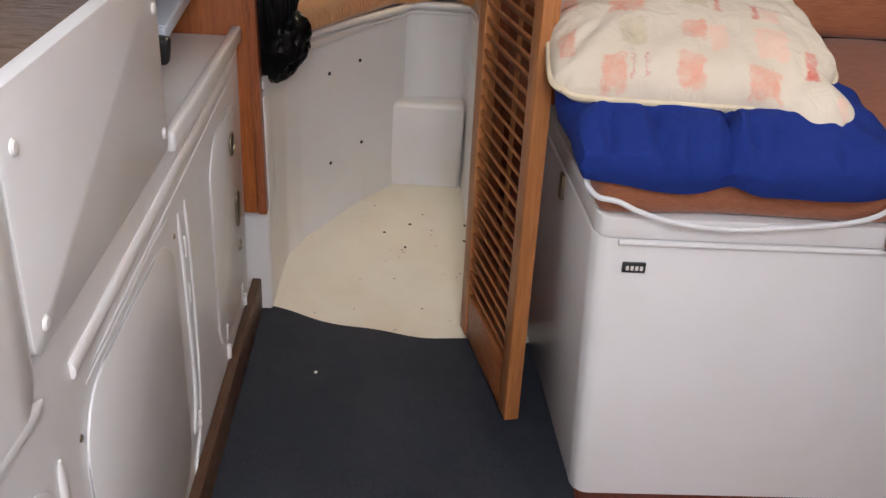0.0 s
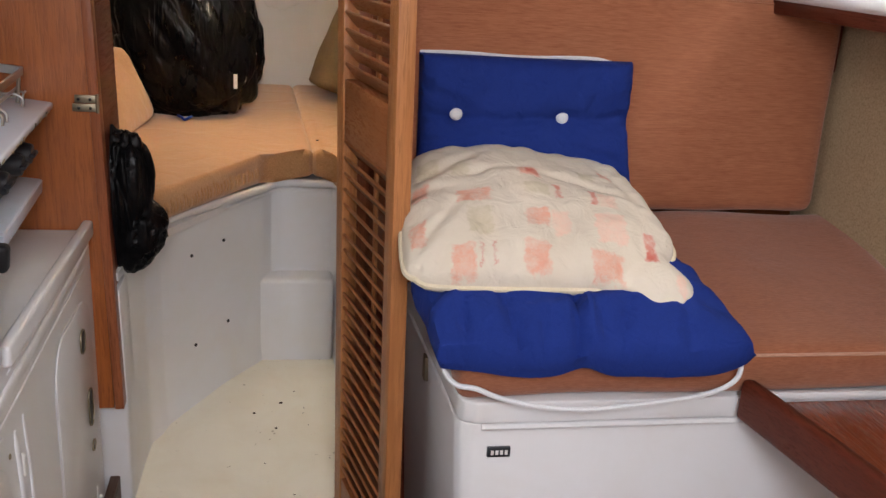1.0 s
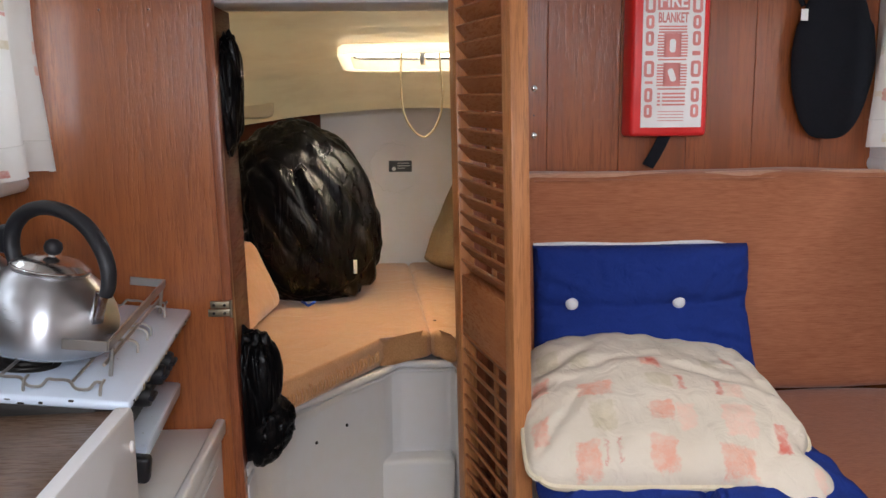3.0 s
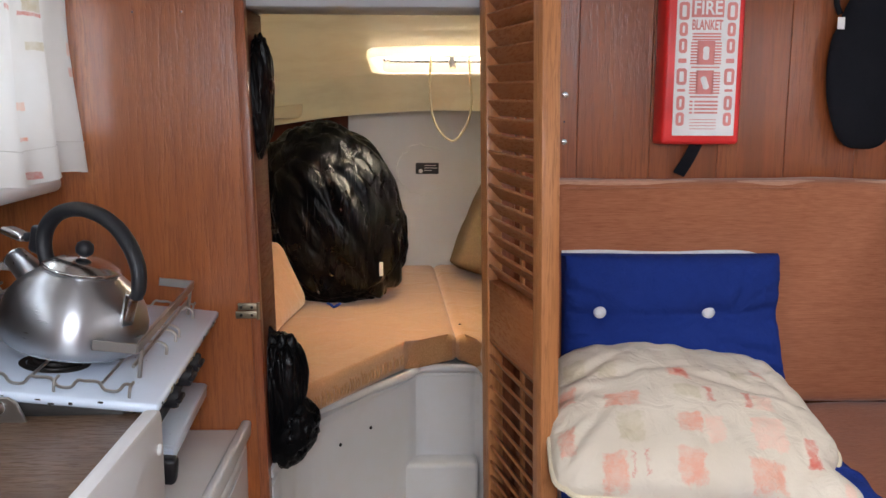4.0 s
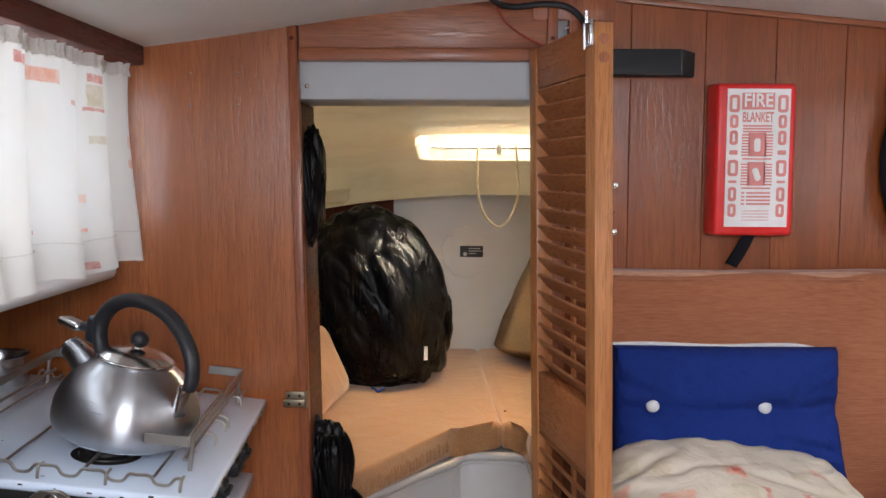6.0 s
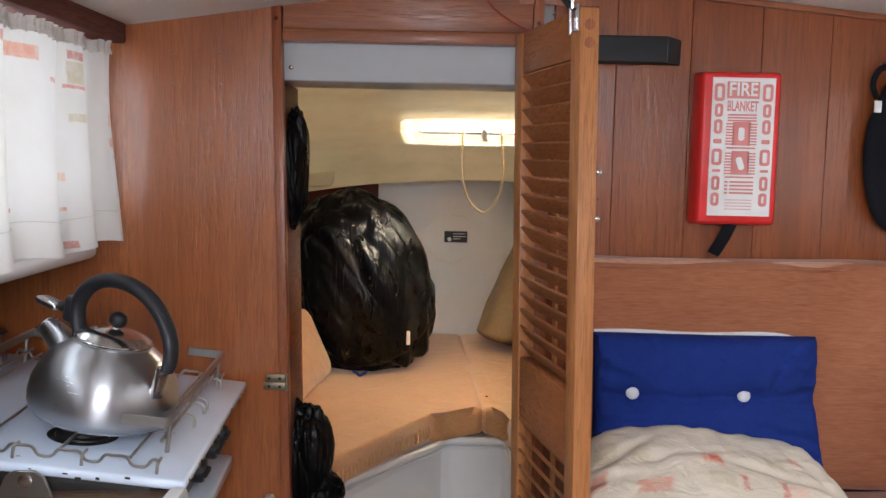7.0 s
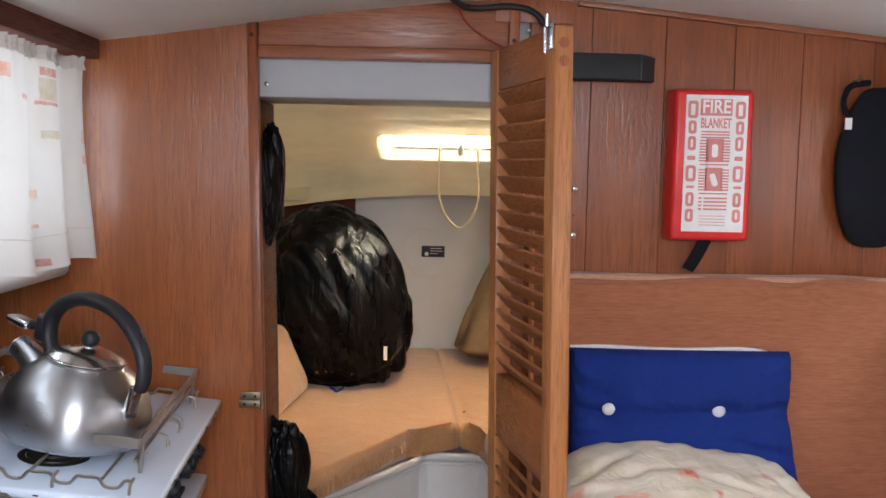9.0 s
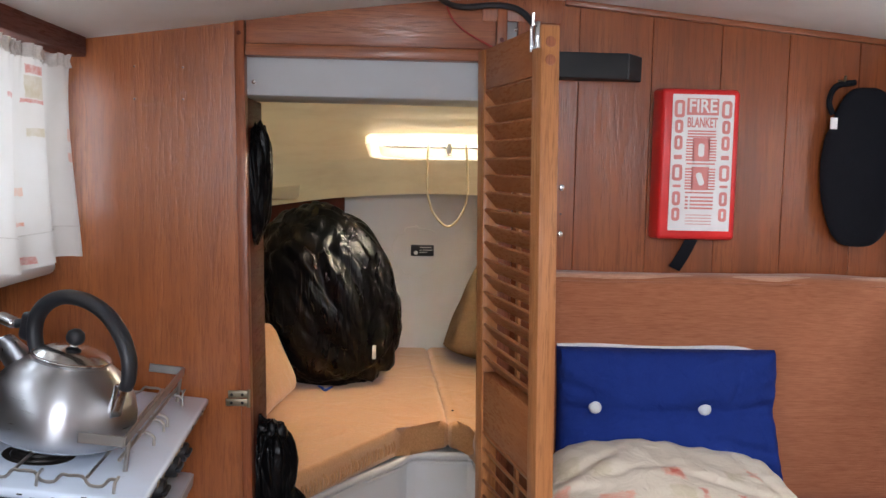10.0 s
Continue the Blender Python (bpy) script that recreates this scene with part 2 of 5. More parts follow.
TEAK = wood("teak_planks", (0.136, 0.031, 0.008), (0.293, 0.071, 0.014), (0.391, 0.112, 0.025), (1, 1, 0.05), (0.36, 0.50), 0.8, 120, 9, 0.20, 0.40, 1.5)
VENEER = wood("teak_veneer", (0.171, 0.040, 0.008), (0.365, 0.097, 0.019), (0.495, 0.153, 0.036), (1, 1, 0.07), (0.36, 0.50), 1.0, 130, 7, 0.24, 0.36, 1.6)
TEAK_H = wood("teak_trim_across", (0.15, 0.042, 0.016), (0.33, 0.100, 0.040), (0.44, 0.160, 0.066), (0.05, 1, 1), (0.24, 0.38), 0.6)
TEAK_V = wood("teak_trim_upright", (0.16, 0.042, 0.016), (0.33, 0.098, 0.038), (0.43, 0.145, 0.060), (1, 1, 0.05), (0.26, 0.42), 0.3)
# mahogany trim, also lent to the board that stands for shade at the bow
DARK = wood("dark_mahogany_and_shade", (0.060, 0.011, 0.005), (0.115, 0.022, 0.010), (0.160, 0.036, 0.016), (1, 0.05, 1), (0.40, 0.55), 0.0)
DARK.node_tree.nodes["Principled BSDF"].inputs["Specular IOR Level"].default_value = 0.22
TOE_WOOD = wood("worn_brown_trim", (0.050, 0.022, 0.012), (0.095, 0.044, 0.024), (0.150, 0.080, 0.048), (1, 0.05, 1), (0.45, 0.60), 0.0)
DOOR_V = wood("iroko_upright", (0.30, 0.105, 0.032), (0.46, 0.180, 0.058), (0.56, 0.24, 0.092), (1, 1, 0.05), (0.32, 0.48), 0.15, 140)
# darker than the uprights: shade among the slats is put into this colour
DOOR_H = wood("iroko_across_shaded", (0.22, 0.066, 0.020), (0.33, 0.112, 0.036), (0.41, 0.152, 0.052), (1, 0.06, 1), (0.34, 0.5), 0.12, 90, 12, 0.24, 0.25)
TABLE = wood("table_mahogany", (0.16, 0.032, 0.012), (0.24, 0.050, 0.018), (0.31, 0.080, 0.028), (1, 0.05, 1), (0.18, 0.32), 0.5)
WORKTOP = wood("worktop_veneer", (0.085, 0.042, 0.020), (0.150, 0.082, 0.042), (0.21, 0.125, 0.070), (0.12, 1, 1), (0.30, 0.42), 0.5, 120)
GEL = paint("gelcoat", (0.76, 0.76, 0.77), (0.68, 0.65, 0.60), 0.34, 0.5, 0.10, None, 0.2)
GEL_FWD = paint("gelcoat_forepeak", (0.80, 0.79, 0.79), (0.74, 0.68, 0.57), 0.36, 0.5, 0.10)
# greyer than the other mouldings: the beam's shade is mixed into its paint
BEAM = paint("beam_shaded_grey", (0.50, 0.52, 0.54), (0.44, 0.44, 0.43), 0.45, 0.5, 0.15)
GEL_FLOOR = paint("gelcoat_floor", (0.82, 0.78, 0.67), (0.70, 0.61, 0.45), 0.45, 0.6, 0.2, (0.30, 0.24, 0.15))
LINER = paint("liner_vinyl", (0.76, 0.75, 0.72), (0.66, 0.64, 0.59), 0.62, 0.6, 0.25)
CREAM = paint("deckhead_cream", (0.84, 0.76, 0.57), (0.56, 0.43, 0.25), 0.38, 0.85, 0.18, None, 0.4)


def lets_light_through(m, share, colour):
    """Thin glass fibre that glows a little in daylight."""
    t = m.node_tree
    b, out = t.nodes["Principled BSDF"], t.nodes["Material Output"]
    tr, mx = t.nodes.new("ShaderNodeBsdfTranslucent"), t.nodes.new("ShaderNodeMixShader")
    tr.inputs[0].default_value, mx.inputs[0].default_value = (*colour, 1), share
    t.links.new(b.outputs[0], mx.inputs[1]), t.links.new(tr.outputs[0], mx.inputs[2]), t.links.new(mx.outputs[0], out.inputs[0])


lets_light_through(CREAM, 0.27, (1.0, 0.91, 0.70))
CARPET = cloth("sole_carpet", (0.010, 0.012, 0.018), (0.036, 0.041, 0.054), (1, 1, 1), 420, 26, 0.9)
HULL = cloth("hull_carpet", (0.25, 0.172, 0.098), (0.45, 0.33, 0.20), (1, 1, 1), 240, 60, 1.0)
SETTEE = cloth("settee_velour", (0.233, 0.073, 0.033), (0.409, 0.156, 0.078), (0.07, 1, 1), 430, 8, 0.5, 0.3, 0.92, True)
SETTEE_EDGE = cloth("settee_velour_worn_edge", (0.36, 0.165, 0.100), (0.62, 0.36, 0.25), (0.12, 1, 1), 430, 12, 0.6, 0.3)
SETTEE_TOP = cloth("settee_velour_seat", (0.233, 0.072, 0.032), (0.399, 0.150, 0.076), (0.16, 1, 1), 430, 8, 0.5, 0.3, 0.92, True)
BERTH = cloth("berth_velvet", (0.40, 0.185, 0.070), (0.62, 0.34, 0.155), (1, 1, 1), 260, 9, 0.4, 0.5)
BLUE = cloth("blue_cotton", (0.006, 0.018, 0.138), (0.015, 0.041, 0.239), (1, 1, 1), 900, 18, 0.25)


rumple(BLUE, 24, 0.55, 0.012)
rumple(BERTH, 9, 0.4, 0.012)
rumple(SETTEE_TOP, 7, 0.3, 0.010)
PIPING = cloth("white_cord", (0.62, 0.62, 0.64), (0.82, 0.82, 0.82), (1, 1, 1), 500, 30, 0.3)
ROPE = cloth("rope_cream", (0.62, 0.50, 0.28), (0.80, 0.70, 0.46), (1, 1, 0.4), 500, 40, 0.4)
# blocks of the scatter cushion, row by row from its back edge: shade 0 red, 1 salmon, 2 sand, 3 pale salmon
BACK_ROWS = [(-0.183, 0.075, 0.022, 0.030, 2), (-0.127, 0.065, 0.018, 0.026, 2), (-0.006, 0.040, 0.021, 0.020, 1), (0.000, 0.038, 0.013, 0.011, 0), (0.104, 0.055, 0.016, 0.020, 2), (0.145, 0.082, 0.012, 0.022, 1), (-0.200, 0.000, 0.016, 0.026, 1), (-0.108, -0.028, 0.031, 0.022, 1), (0.003, -0.018, 0.024, 0.019, 2), (0.039, -0.020, 0.008, 0.022, 0), (0.101, -0.030, 0.008, 0.022, 0), (0.127, -0.036, 0.019, 0.022, 3)]
FRONT_ROWS = [(-0.205, -0.110, 0.014, 0.032, 1), (-0.101, -0.096, 0.022, 0.032, 2), (-0.003, -0.086, 0.022, 0.024, 1), (0.035, -0.100, 0.017, 0.026, 3), (0.120, -0.104, 0.028, 0.034, 3), (0.187, -0.126, 0.012, 0.030, 0), (-0.132, -0.172, 0.022, 0.026, 1), (-0.103, -0.168, 0.0035, 0.022, 0), (-0.082, -0.164, 0.0035, 0.022, 0), (-0.012, -0.166, 0.024, 0.026, 1), (0.106, -0.176, 0.030, 0.022, 1), (0.232, -0.190, 0.012, 0.020, 3)]
PATCH = printed("patchwork_cotton", (0.72, 0.635, 0.515), BACK_ROWS + FRONT_ROWS, ("X", "Y"), 0.028)
HANGING = [(-0.524, 1.604, 0.033, 0.009, 0), (-0.437, 1.590, 0.036, 0.012, 1), (-0.336, 1.552, 0.030, 0.005, 0), (-0.229, 1.602, 0.036, 0.008, 0), (-0.234, 1.572, 0.034, 0.020, 2), (-0.240, 1.548, 0.040, 0.004, 0), (-0.240, 1.495, 0.028, 0.008, 2), (-0.116, 1.495, 0.016, 0.012, 3), (-0.119, 1.454, 0.016, 0.009, 1), (-0.321, 1.393, 0.042, 0.008, 3), (-0.486, 1.346, 0.012, 0.004, 0), (-0.317, 1.338, 0.037, 0.004, 1), (-0.307, 1.276, 0.039, 0.007, 0), (-0.491, 1.280, 0.012, 0.005, 0), (-0.105, 1.390, 0.013, 0.009, 3)]
CURTAIN_PORT = printed("curtain_cotton_printed", (0.80, 0.78, 0.75), HANGING, ("Y", "Z"), 0.008, 0.18)
PATCH_EDGE = cloth("pillow_piping", (0.66, 0.55, 0.36), (0.78, 0.69, 0.52), (1, 1, 1), 500, 30, 0.3)
rumple(PATCH, 26, 0.5, 0.010)
CURTAIN = patchwork("curtain_cotton", (0.80, 0.78, 0.75), (0.095, 0.082), (0.24, 0.13), 0.18, 0.6, ("Y", "Z"))
CURTAIN_HEAD = cloth("curtain_heading", (0.58, 0.55, 0.51), (0.74, 0.71, 0.67), (1, 0.3, 1), 300, 30, 0.5)
BAG = sheet_plastic("bin_liner_plastic")
STEEL = brushed("kettle_steel", (0.56, 0.57, 0.60), 0.25, (0.03, 0.03, 5))
STEEL_SPOUT = brushed("kettle_spout_steel", (0.56, 0.57, 0.60), 0.22, (1, 1, 0.06))
_kt = STEEL.node_tree.nodes.new("ShaderNodeTangent")
_kt.direction_type, _kt.axis = "RADIAL", "Z"
_kb = STEEL.node_tree.nodes["Principled BSDF"]
STEEL.node_tree.links.new(_kt.outputs[0], _kb.inputs["Tangent"])
_kb.inputs["Anisotropic"].default_value, _kb.inputs["Anisotropic Rotation"].default_value = 0.8, 0.25
WIRE = brushed("wire_steel", (0.46, 0.44, 0.41), 0.28, (1, 1, 1))
CHROME = brushed("chrome", (0.72, 0.72, 0.72), 0.12, (1, 1, 1))
BRASS = brushed("tarnished_brass", (0.40, 0.34, 0.24), 0.35, (1, 1, 1))
BLACK = plain("black_plastic", (0.011, 0.012, 0.016), 0.48)
BLACK_METAL = plain("black_painted_metal", (0.014, 0.018, 0.022), 0.38)
BLACK_MATT = plain("black_matt_paint", (0.016, 0.019, 0.022), 0.62)
SOOT = plain("blackened_steel", (0.022, 0.019, 0.017), 0.5, 0.4)
MITT = cloth("black_quilted_cotton", (0.006, 0.007, 0.010), (0.014, 0.015, 0.020), (1, 1, 1), 600, 30, 0.5)
ENAMEL = enamel("white_enamel_skylit")
RED = plain("red_plastic", (0.70, 0.026, 0.026), 0.34, 0.0, 0.03, 90)
LABEL = plain("label_card", (0.86, 0.83, 0.81), 0.4, 0.0, 0.02)
INK = plain("label_ink", (0.68, 0.25, 0.23), 0.5, 0.0, 0.02)
WHITE = plain("white_plastic", (0.74, 0.74, 0.72), 0.35)
REDWIRE = plain("red_insulation", (0.35, 0.02, 0.015), 0.45)
SACK = cloth("sailcloth_sack", (0.125, 0.074, 0.040), (0.22, 0.14, 0.075), (1, 1, 0.4), 300, 12, 0.5)
GOLD = cloth("ochre_cloth", (0.36, 0.18, 0.03), (0.50, 0.27, 0.06), (1, 1, 1), 300, 12, 0.4)
DEBRIS = plain("dried_leaf", (0.055, 0.035, 0.022), 0.8)
# rubber black, also the painted shade of the gap under the ceiling
SHADOWGAP = plain("black_rubber_and_gap_shade", (0.012, 0.012, 0.012), 0.7)
BLUE_TIE = plain("blue_plastic_tie", (0.01, 0.05, 0.32), 0.4)


def pane_material():
    n = Net("hatch_acrylic")
    tr, mx = n.n("BsdfTranslucent"), n.n("MixShader")
    n.put(tr.inputs[0], (0.95, 0.90, 0.80, 1))
    mx.inputs[0].default_value = 0.8
    n.done((0.8, 0.78, 0.7), 0.25)
    n.put(mx.inputs[1], n.b.outputs[0]), n.put(mx.inputs[2], tr.outputs[0])
    n.put(n.t.nodes["Material Output"].inputs[0], mx.outputs[0])
    return n.m


ACRYLIC = pane_material()


def glass_material():
    n = Net("clear_glass")
    return n.done((0.9, 0.93, 0.93), 0.03, 0.0, Transmission_Weight=1.0, IOR=1.45)


GLASS = glass_material()


# ---- building helpers ----
def part(name, bm, material, parent=None, label="", smooth=True, angle=40):
    """Links a bmesh as one mesh object under a thing or a part."""
    bmesh.ops.recalc_face_normals(bm, faces=bm.faces[:])
    me = bpy.data.meshes.new(name)
    if smooth:
        lim = radians(angle)
        for f in bm.faces:
            f.smooth = True
        for e in bm.edges:
            if len(e.link_faces) == 2:
                e.smooth = e.calc_face_angle(0) < lim
    bm.to_mesh(me)
    bm.free()
    me.materials.append(material)
    ob = new(name, me)
    if parent is not None:
        ob.parent = parent
        ob.matrix_parent_inverse = parent.matrix_basis.inverted()
    if label:
        ob["label"] = label
    return ob


def thing(name, label, category, at=(0, 0, 0), group="", kind=""):
    ob = new(name)
    ob.empty_display_size = 0.02
    ob.matrix_basis = Matrix.Translation(at)
    return tagged(ob, label, category, group, kind)


def box(bm, lo, hi, bevel=0.0, seg=2, m=None):
    lo, hi = Vector(lo), Vector(hi)
    r = bmesh.ops.create_cube(bm, size=1.0)
    vs = r["verts"]
    for v in vs:
        v.co = Vector((lo[i] + (v.co[i] + 0.5) * (hi[i] - lo[i]) for i in range(3)))
    if bevel > 0:
        es = list({e for v in vs for e in v.link_edges})
        out = bmesh.ops.bevel(bm, geom=es, offset=bevel, segments=seg, profile=0.5, affect="EDGES")
        vs = list({v for f in out["faces"] for v in f.verts} | {v for v in vs if v.is_valid})
    if m is not None:
        bmesh.ops.transform(bm, matrix=m, verts=vs)
    return bm


def nbox(lo, hi, bevel=0.002, seg=2, m=None):
    return box(bmesh.new(), lo, hi, bevel, seg, m)


def tube(bm, pts, r, n=8, closed=False, caps=True):
    """A round bar along points; r is one radius or one for each point."""
    pts = [Vector(p) for p in pts]
    k = len(pts)
    rings, up = [], None
    for i, p in enumerate(pts):
        a = pts[(i - 1) % k] if (closed or i > 0) else pts[0]
        b = pts[(i + 1) % k] if (closed or i < k - 1) else pts[-1]
        t = (b - a).normalized()
        if up is None:
            up = t.orthogonal().normalized()
        up = (up - t * up.dot(t))
        up = up.normalized() if up.length > 1e-6 else t.orthogonal().normalized()
        w = t.cross(up)
        rad = r[i] if isinstance(r, (list, tuple)) else r
        rings.append([bm.verts.new(p + (up * math.cos(2 * math.pi * j / n) + w * math.sin(2 * math.pi * j / n)) * rad) for j in range(n)])
    for i in range(k if closed else k - 1):
        A, B = rings[i], rings[(i + 1) % k]
        for j in range(n):
            bm.faces.new((A[j], A[(j + 1) % n], B[(j + 1) % n], B[j]))
    if caps and not closed:
        bm.faces.new(rings[0][::-1]), bm.faces.new(rings[-1])
    return bm


def ntube(pts, r, n=8, closed=False):
    return tube(bmesh.new(), pts, r, n, closed)


def curve_pts(pts, per=8, closed=False):
    """Catmull-Rom points through a few given ones."""
    P = [Vector(p) for p in pts]
    k, out = len(P), []
    for i in range(k if closed else k - 1):
        p1, p2 = P[i], P[(i + 1) % k]
        p0 = P[i - 1] if (i > 0 or closed) else p1 * 2 - p2
        p3 = P[(i + 2) % k] if (i + 2 < k or closed) else p2 * 2 - p1
        for s in range(per):
            t = s / per
            out.append(0.5 * (2 * p1 + (p2 - p0) * t + (2 * p0 - 5 * p1 + 4 * p2 - p3) * t * t + (3 * p1 - p0 - 3 * p2 + p3) * t ** 3))
    if not closed:
        out.append(P[-1])
    return out


def lathe(profile, n=48, at=(0, 0, 0), bm=None):
    bm = bm or bmesh.new()
    at = Vector(at)
    rings = []
    for r, z in profile:
        if r < 1e-5:
            rings.append([bm.verts.new(at + Vector((0, 0, z)))])
        else:
            rings.append([bm.verts.new(at + Vector((r * math.cos(2 * math.pi * j / n), r * math.sin(2 * math.pi * j / n), z))) for j in range(n)])
    for A, B in zip(rings, rings[1:]):
        for j in range(n):
            q = [A[j % len(A)], A[(j + 1) % len(A)], B[(j + 1) % len(B)], B[j % len(B)]]
            q = list(dict.fromkeys(q))
            if len(q) > 2:
                bm.faces.new(q)
    return bm


def prism(poly, z0, z1, bevel=0.0, seg=3, m=None):
    """A plan polygon raised from z0 to z1."""
    bm = bmesh.new()
    lo = [bm.verts.new((x, y, z0)) for x, y in poly]
    hi = [bm.verts.new((x, y, z1)) for x, y in poly]
    k = len(poly)
    bm.faces.new(lo[::-1]), bm.faces.new(hi)
    for i in range(k):
        bm.faces.new((lo[i], lo[(i + 1) % k], hi[(i + 1) % k], hi[i]))
    if bevel:
        bmesh.ops.bevel(bm, geom=bm.edges[:], offset=bevel, segments=seg, profile=0.5, affect="EDGES")
    if m is not None:
        bmesh.ops.transform(bm, matrix=m, verts=bm.verts[:])
    return bm


def round_rect(w, h, r, n=5):
    out = []
    for cx, cy, a0 in ((w / 2 - r, h / 2 - r, 0), (-w / 2 + r, h / 2 - r, 90), (-w / 2 + r, -h / 2 + r, 180), (w / 2 - r, -h / 2 + r, 270)):
        for i in range(n + 1):
            a = radians(a0 + 90 * i / n)
            out.append((cx + r * math.cos(a), cy + r * math.sin(a)))
    return out


def sheet(fn, nu, nv, thick=0.0, skip=None):
    """A surface point by point, fn(u, v) with u, v from 0 to 1; thick gives it a back."""
    bm = bmesh.new()
    g = [[bm.verts.new(fn(i / nu, j / nv)) for j in range(nv + 1)] for i in range(nu + 1)]
    for i in range(nu):
        for j in range(nv):
            if skip is None or not skip((i + 0.5) / nu, (j + 0.5) / nv):
                bm.faces.new((g[i][j], g[i + 1][j], g[i + 1][j + 1], g[i][j + 1]))
    if thick:
        bmesh.ops.recalc_face_normals(bm, faces=bm.faces[:])
        bmesh.ops.solidify(bm, geom=bm.faces[:], thickness=thick)
    return bm


def soft_steps(h, r, n):
    """Places along one side of a foam block, close together at its ends."""
    e = [-h, -h + r * 0.15, -h + r * 0.45, -h + r]
    mid = [-h + r + (2 * h - 2 * r) * i / n for i in range(1, n)]
    return e + mid + [-x for x in e[::-1]]


def foam(w, d, h, r, n=(10, 10, 3), lump=0.004, freq=5.0, dents=(), seed=0.0):
    """A foam block with rounded edges and a little sag, centred."""
    H = (w / 2, d / 2, h / 2)
    S = [soft_steps(H[i], r, n[i]) for i in range(3)]
    bm, seen = bmesh.new(), {}

    def vert(p):
        key = tuple(round(c, 5) for c in p)
        if key not in seen:
            q = Vector([max(-H[i] + r, min(H[i] - r, p[i])) for i in range(3)])
            e = Vector(p) - q
            o = q + (e.normalized() * r if e.length > 1e-6 else e)
            nz = noise.noise(o * freq + Vector((seed, seed * 2, 0)))
            out = Vector((p[0] / H[0], p[1] / H[1], p[2] / H[2]))
            o += Vector([out[i] ** 5 for i in range(3)]) * lump * nz * 2
            bulge = (1 - (o.x / H[0]) ** 2) * (1 - (o.y / H[1]) ** 2)
            o.z += (1 if p[2] > 0 else 0) * bulge * lump * 1.5
            for dx, dy, rad, dep in dents:
                s = ((o.x - dx) ** 2 + (o.y - dy) ** 2) / rad ** 2
                if o.z > 0:
                    o.z -= dep * math.exp(-s)
            seen[key] = bm.verts.new(o)
        return seen[key]

    for ax in range(3):
        a, b = (ax + 1) % 3, (ax + 2) % 3
        for side in (-H[ax], H[ax]):
            for i in range(len(S[a]) - 1):
                for j in range(len(S[b]) - 1):
                    q = []
                    for ii, jj in ((i, j), (i + 1, j), (i + 1, j + 1), (i, j + 1)):
                        p = [0, 0, 0]
                        p[ax], p[a], p[b] = side, S[a][ii], S[b][jj]
                        q.append(vert(p))
                    bm.faces.new(q)
    return bm


def pillow(w, d, h, n=44, power=2.6, seam=0.004, wrinkle=0.004, dents=(), seed=0.0, ears=0.02, pinch=0.035, creases=()):
    """A stuffed case: two faces that meet in a seam all round."""
    bm = bmesh.new()
    top, bot = {}, {}
    for i in range(n + 1):
        for j in range(n + 1):
            u, v = 2 * i / n - 1, 2 * j / n - 1
            e = max(0.0, (1 - abs(u) ** power)) * max(0.0, (1 - abs(v) ** power))
            e = e ** 0.42
            inx = 1 - pinch * (1 - v * v) * abs(u) ** 3 + ears * (abs(u * v) ** 4)
            iny = 1 - pinch * (1 - u * u) * abs(v) ** 3 + ears * (abs(u * v) ** 4)
            x, y = u * w / 2 * inx, v * d / 2 * iny
            p = Vector((x * 9 + seed, y * 9 - seed, seed))
            wr = (noise.noise(p) + 0.5 * noise.noise(p * 2.7)) * wrinkle
            edge = max(abs(u), abs(v))
            rad = (noise.noise(Vector((math.atan2(v, u) * 7, seed, 1.0)))) * wrinkle * 1.6 * edge ** 4
            z = seam / 2 + e * h / 2 + (wr + rad) * min(1, e * 2)
            for dx, dy, r, dep in dents:
                s = ((x - dx) ** 2 + (y - dy) ** 2) / r ** 2
                z -= dep * math.exp(-s) * min(1, e * 3)
            for cx, cy, ang, ln, wd, dep in creases:
                ca, sa = math.cos(radians(ang)), math.sin(radians(ang))
                a, b = (x - cx) * ca + (y - cy) * sa, -(x - cx) * sa + (y - cy) * ca
                b += 0.006 * noise.noise(Vector((a * 25, seed, cy * 9)))
                z -= dep * math.exp(-(b / wd) ** 2) * math.exp(-(a / ln) ** 4) * min(1, e * 2.5)
            top[i, j] = bm.verts.new((x, y, z))
            if i in (0, n) or j in (0, n):
                top[i, j].co.z = 0
                bot[i, j] = top[i, j]
            else:
                bot[i, j] = bm.verts.new((x, y, -seam / 2 - e * h * 0.32))
    for i in range(n):
        for j in range(n):
            for t, q in ((top, 1), (bot, -1)):
                f = [t[i, j], t[i + 1, j], t[i + 1, j + 1], t[i, j + 1]]
                bm.faces.new(f[::q])
    rim = [top[i, 0].co.copy() for i in range(n)] + [top[n, j].co.copy() for j in range(n)] + [top[i, n].co.copy() for i in range(n, 0, -1)] + [top[0, j].co.copy() for j in range(n, 0, -1)]
    return bm, rim


def bend(bm, fn):
    for v in bm.verts:
        v.co = fn(v.co)
    return bm


def leaning(p):
    """The boat's joinery leans a degree: lower parts stand a little to starboard."""
    return Vector((p[0] + (1.44 - p[2]) * 0.018, p[1], p[2]))


def lean(bm):
    return bend(bm, leaning)


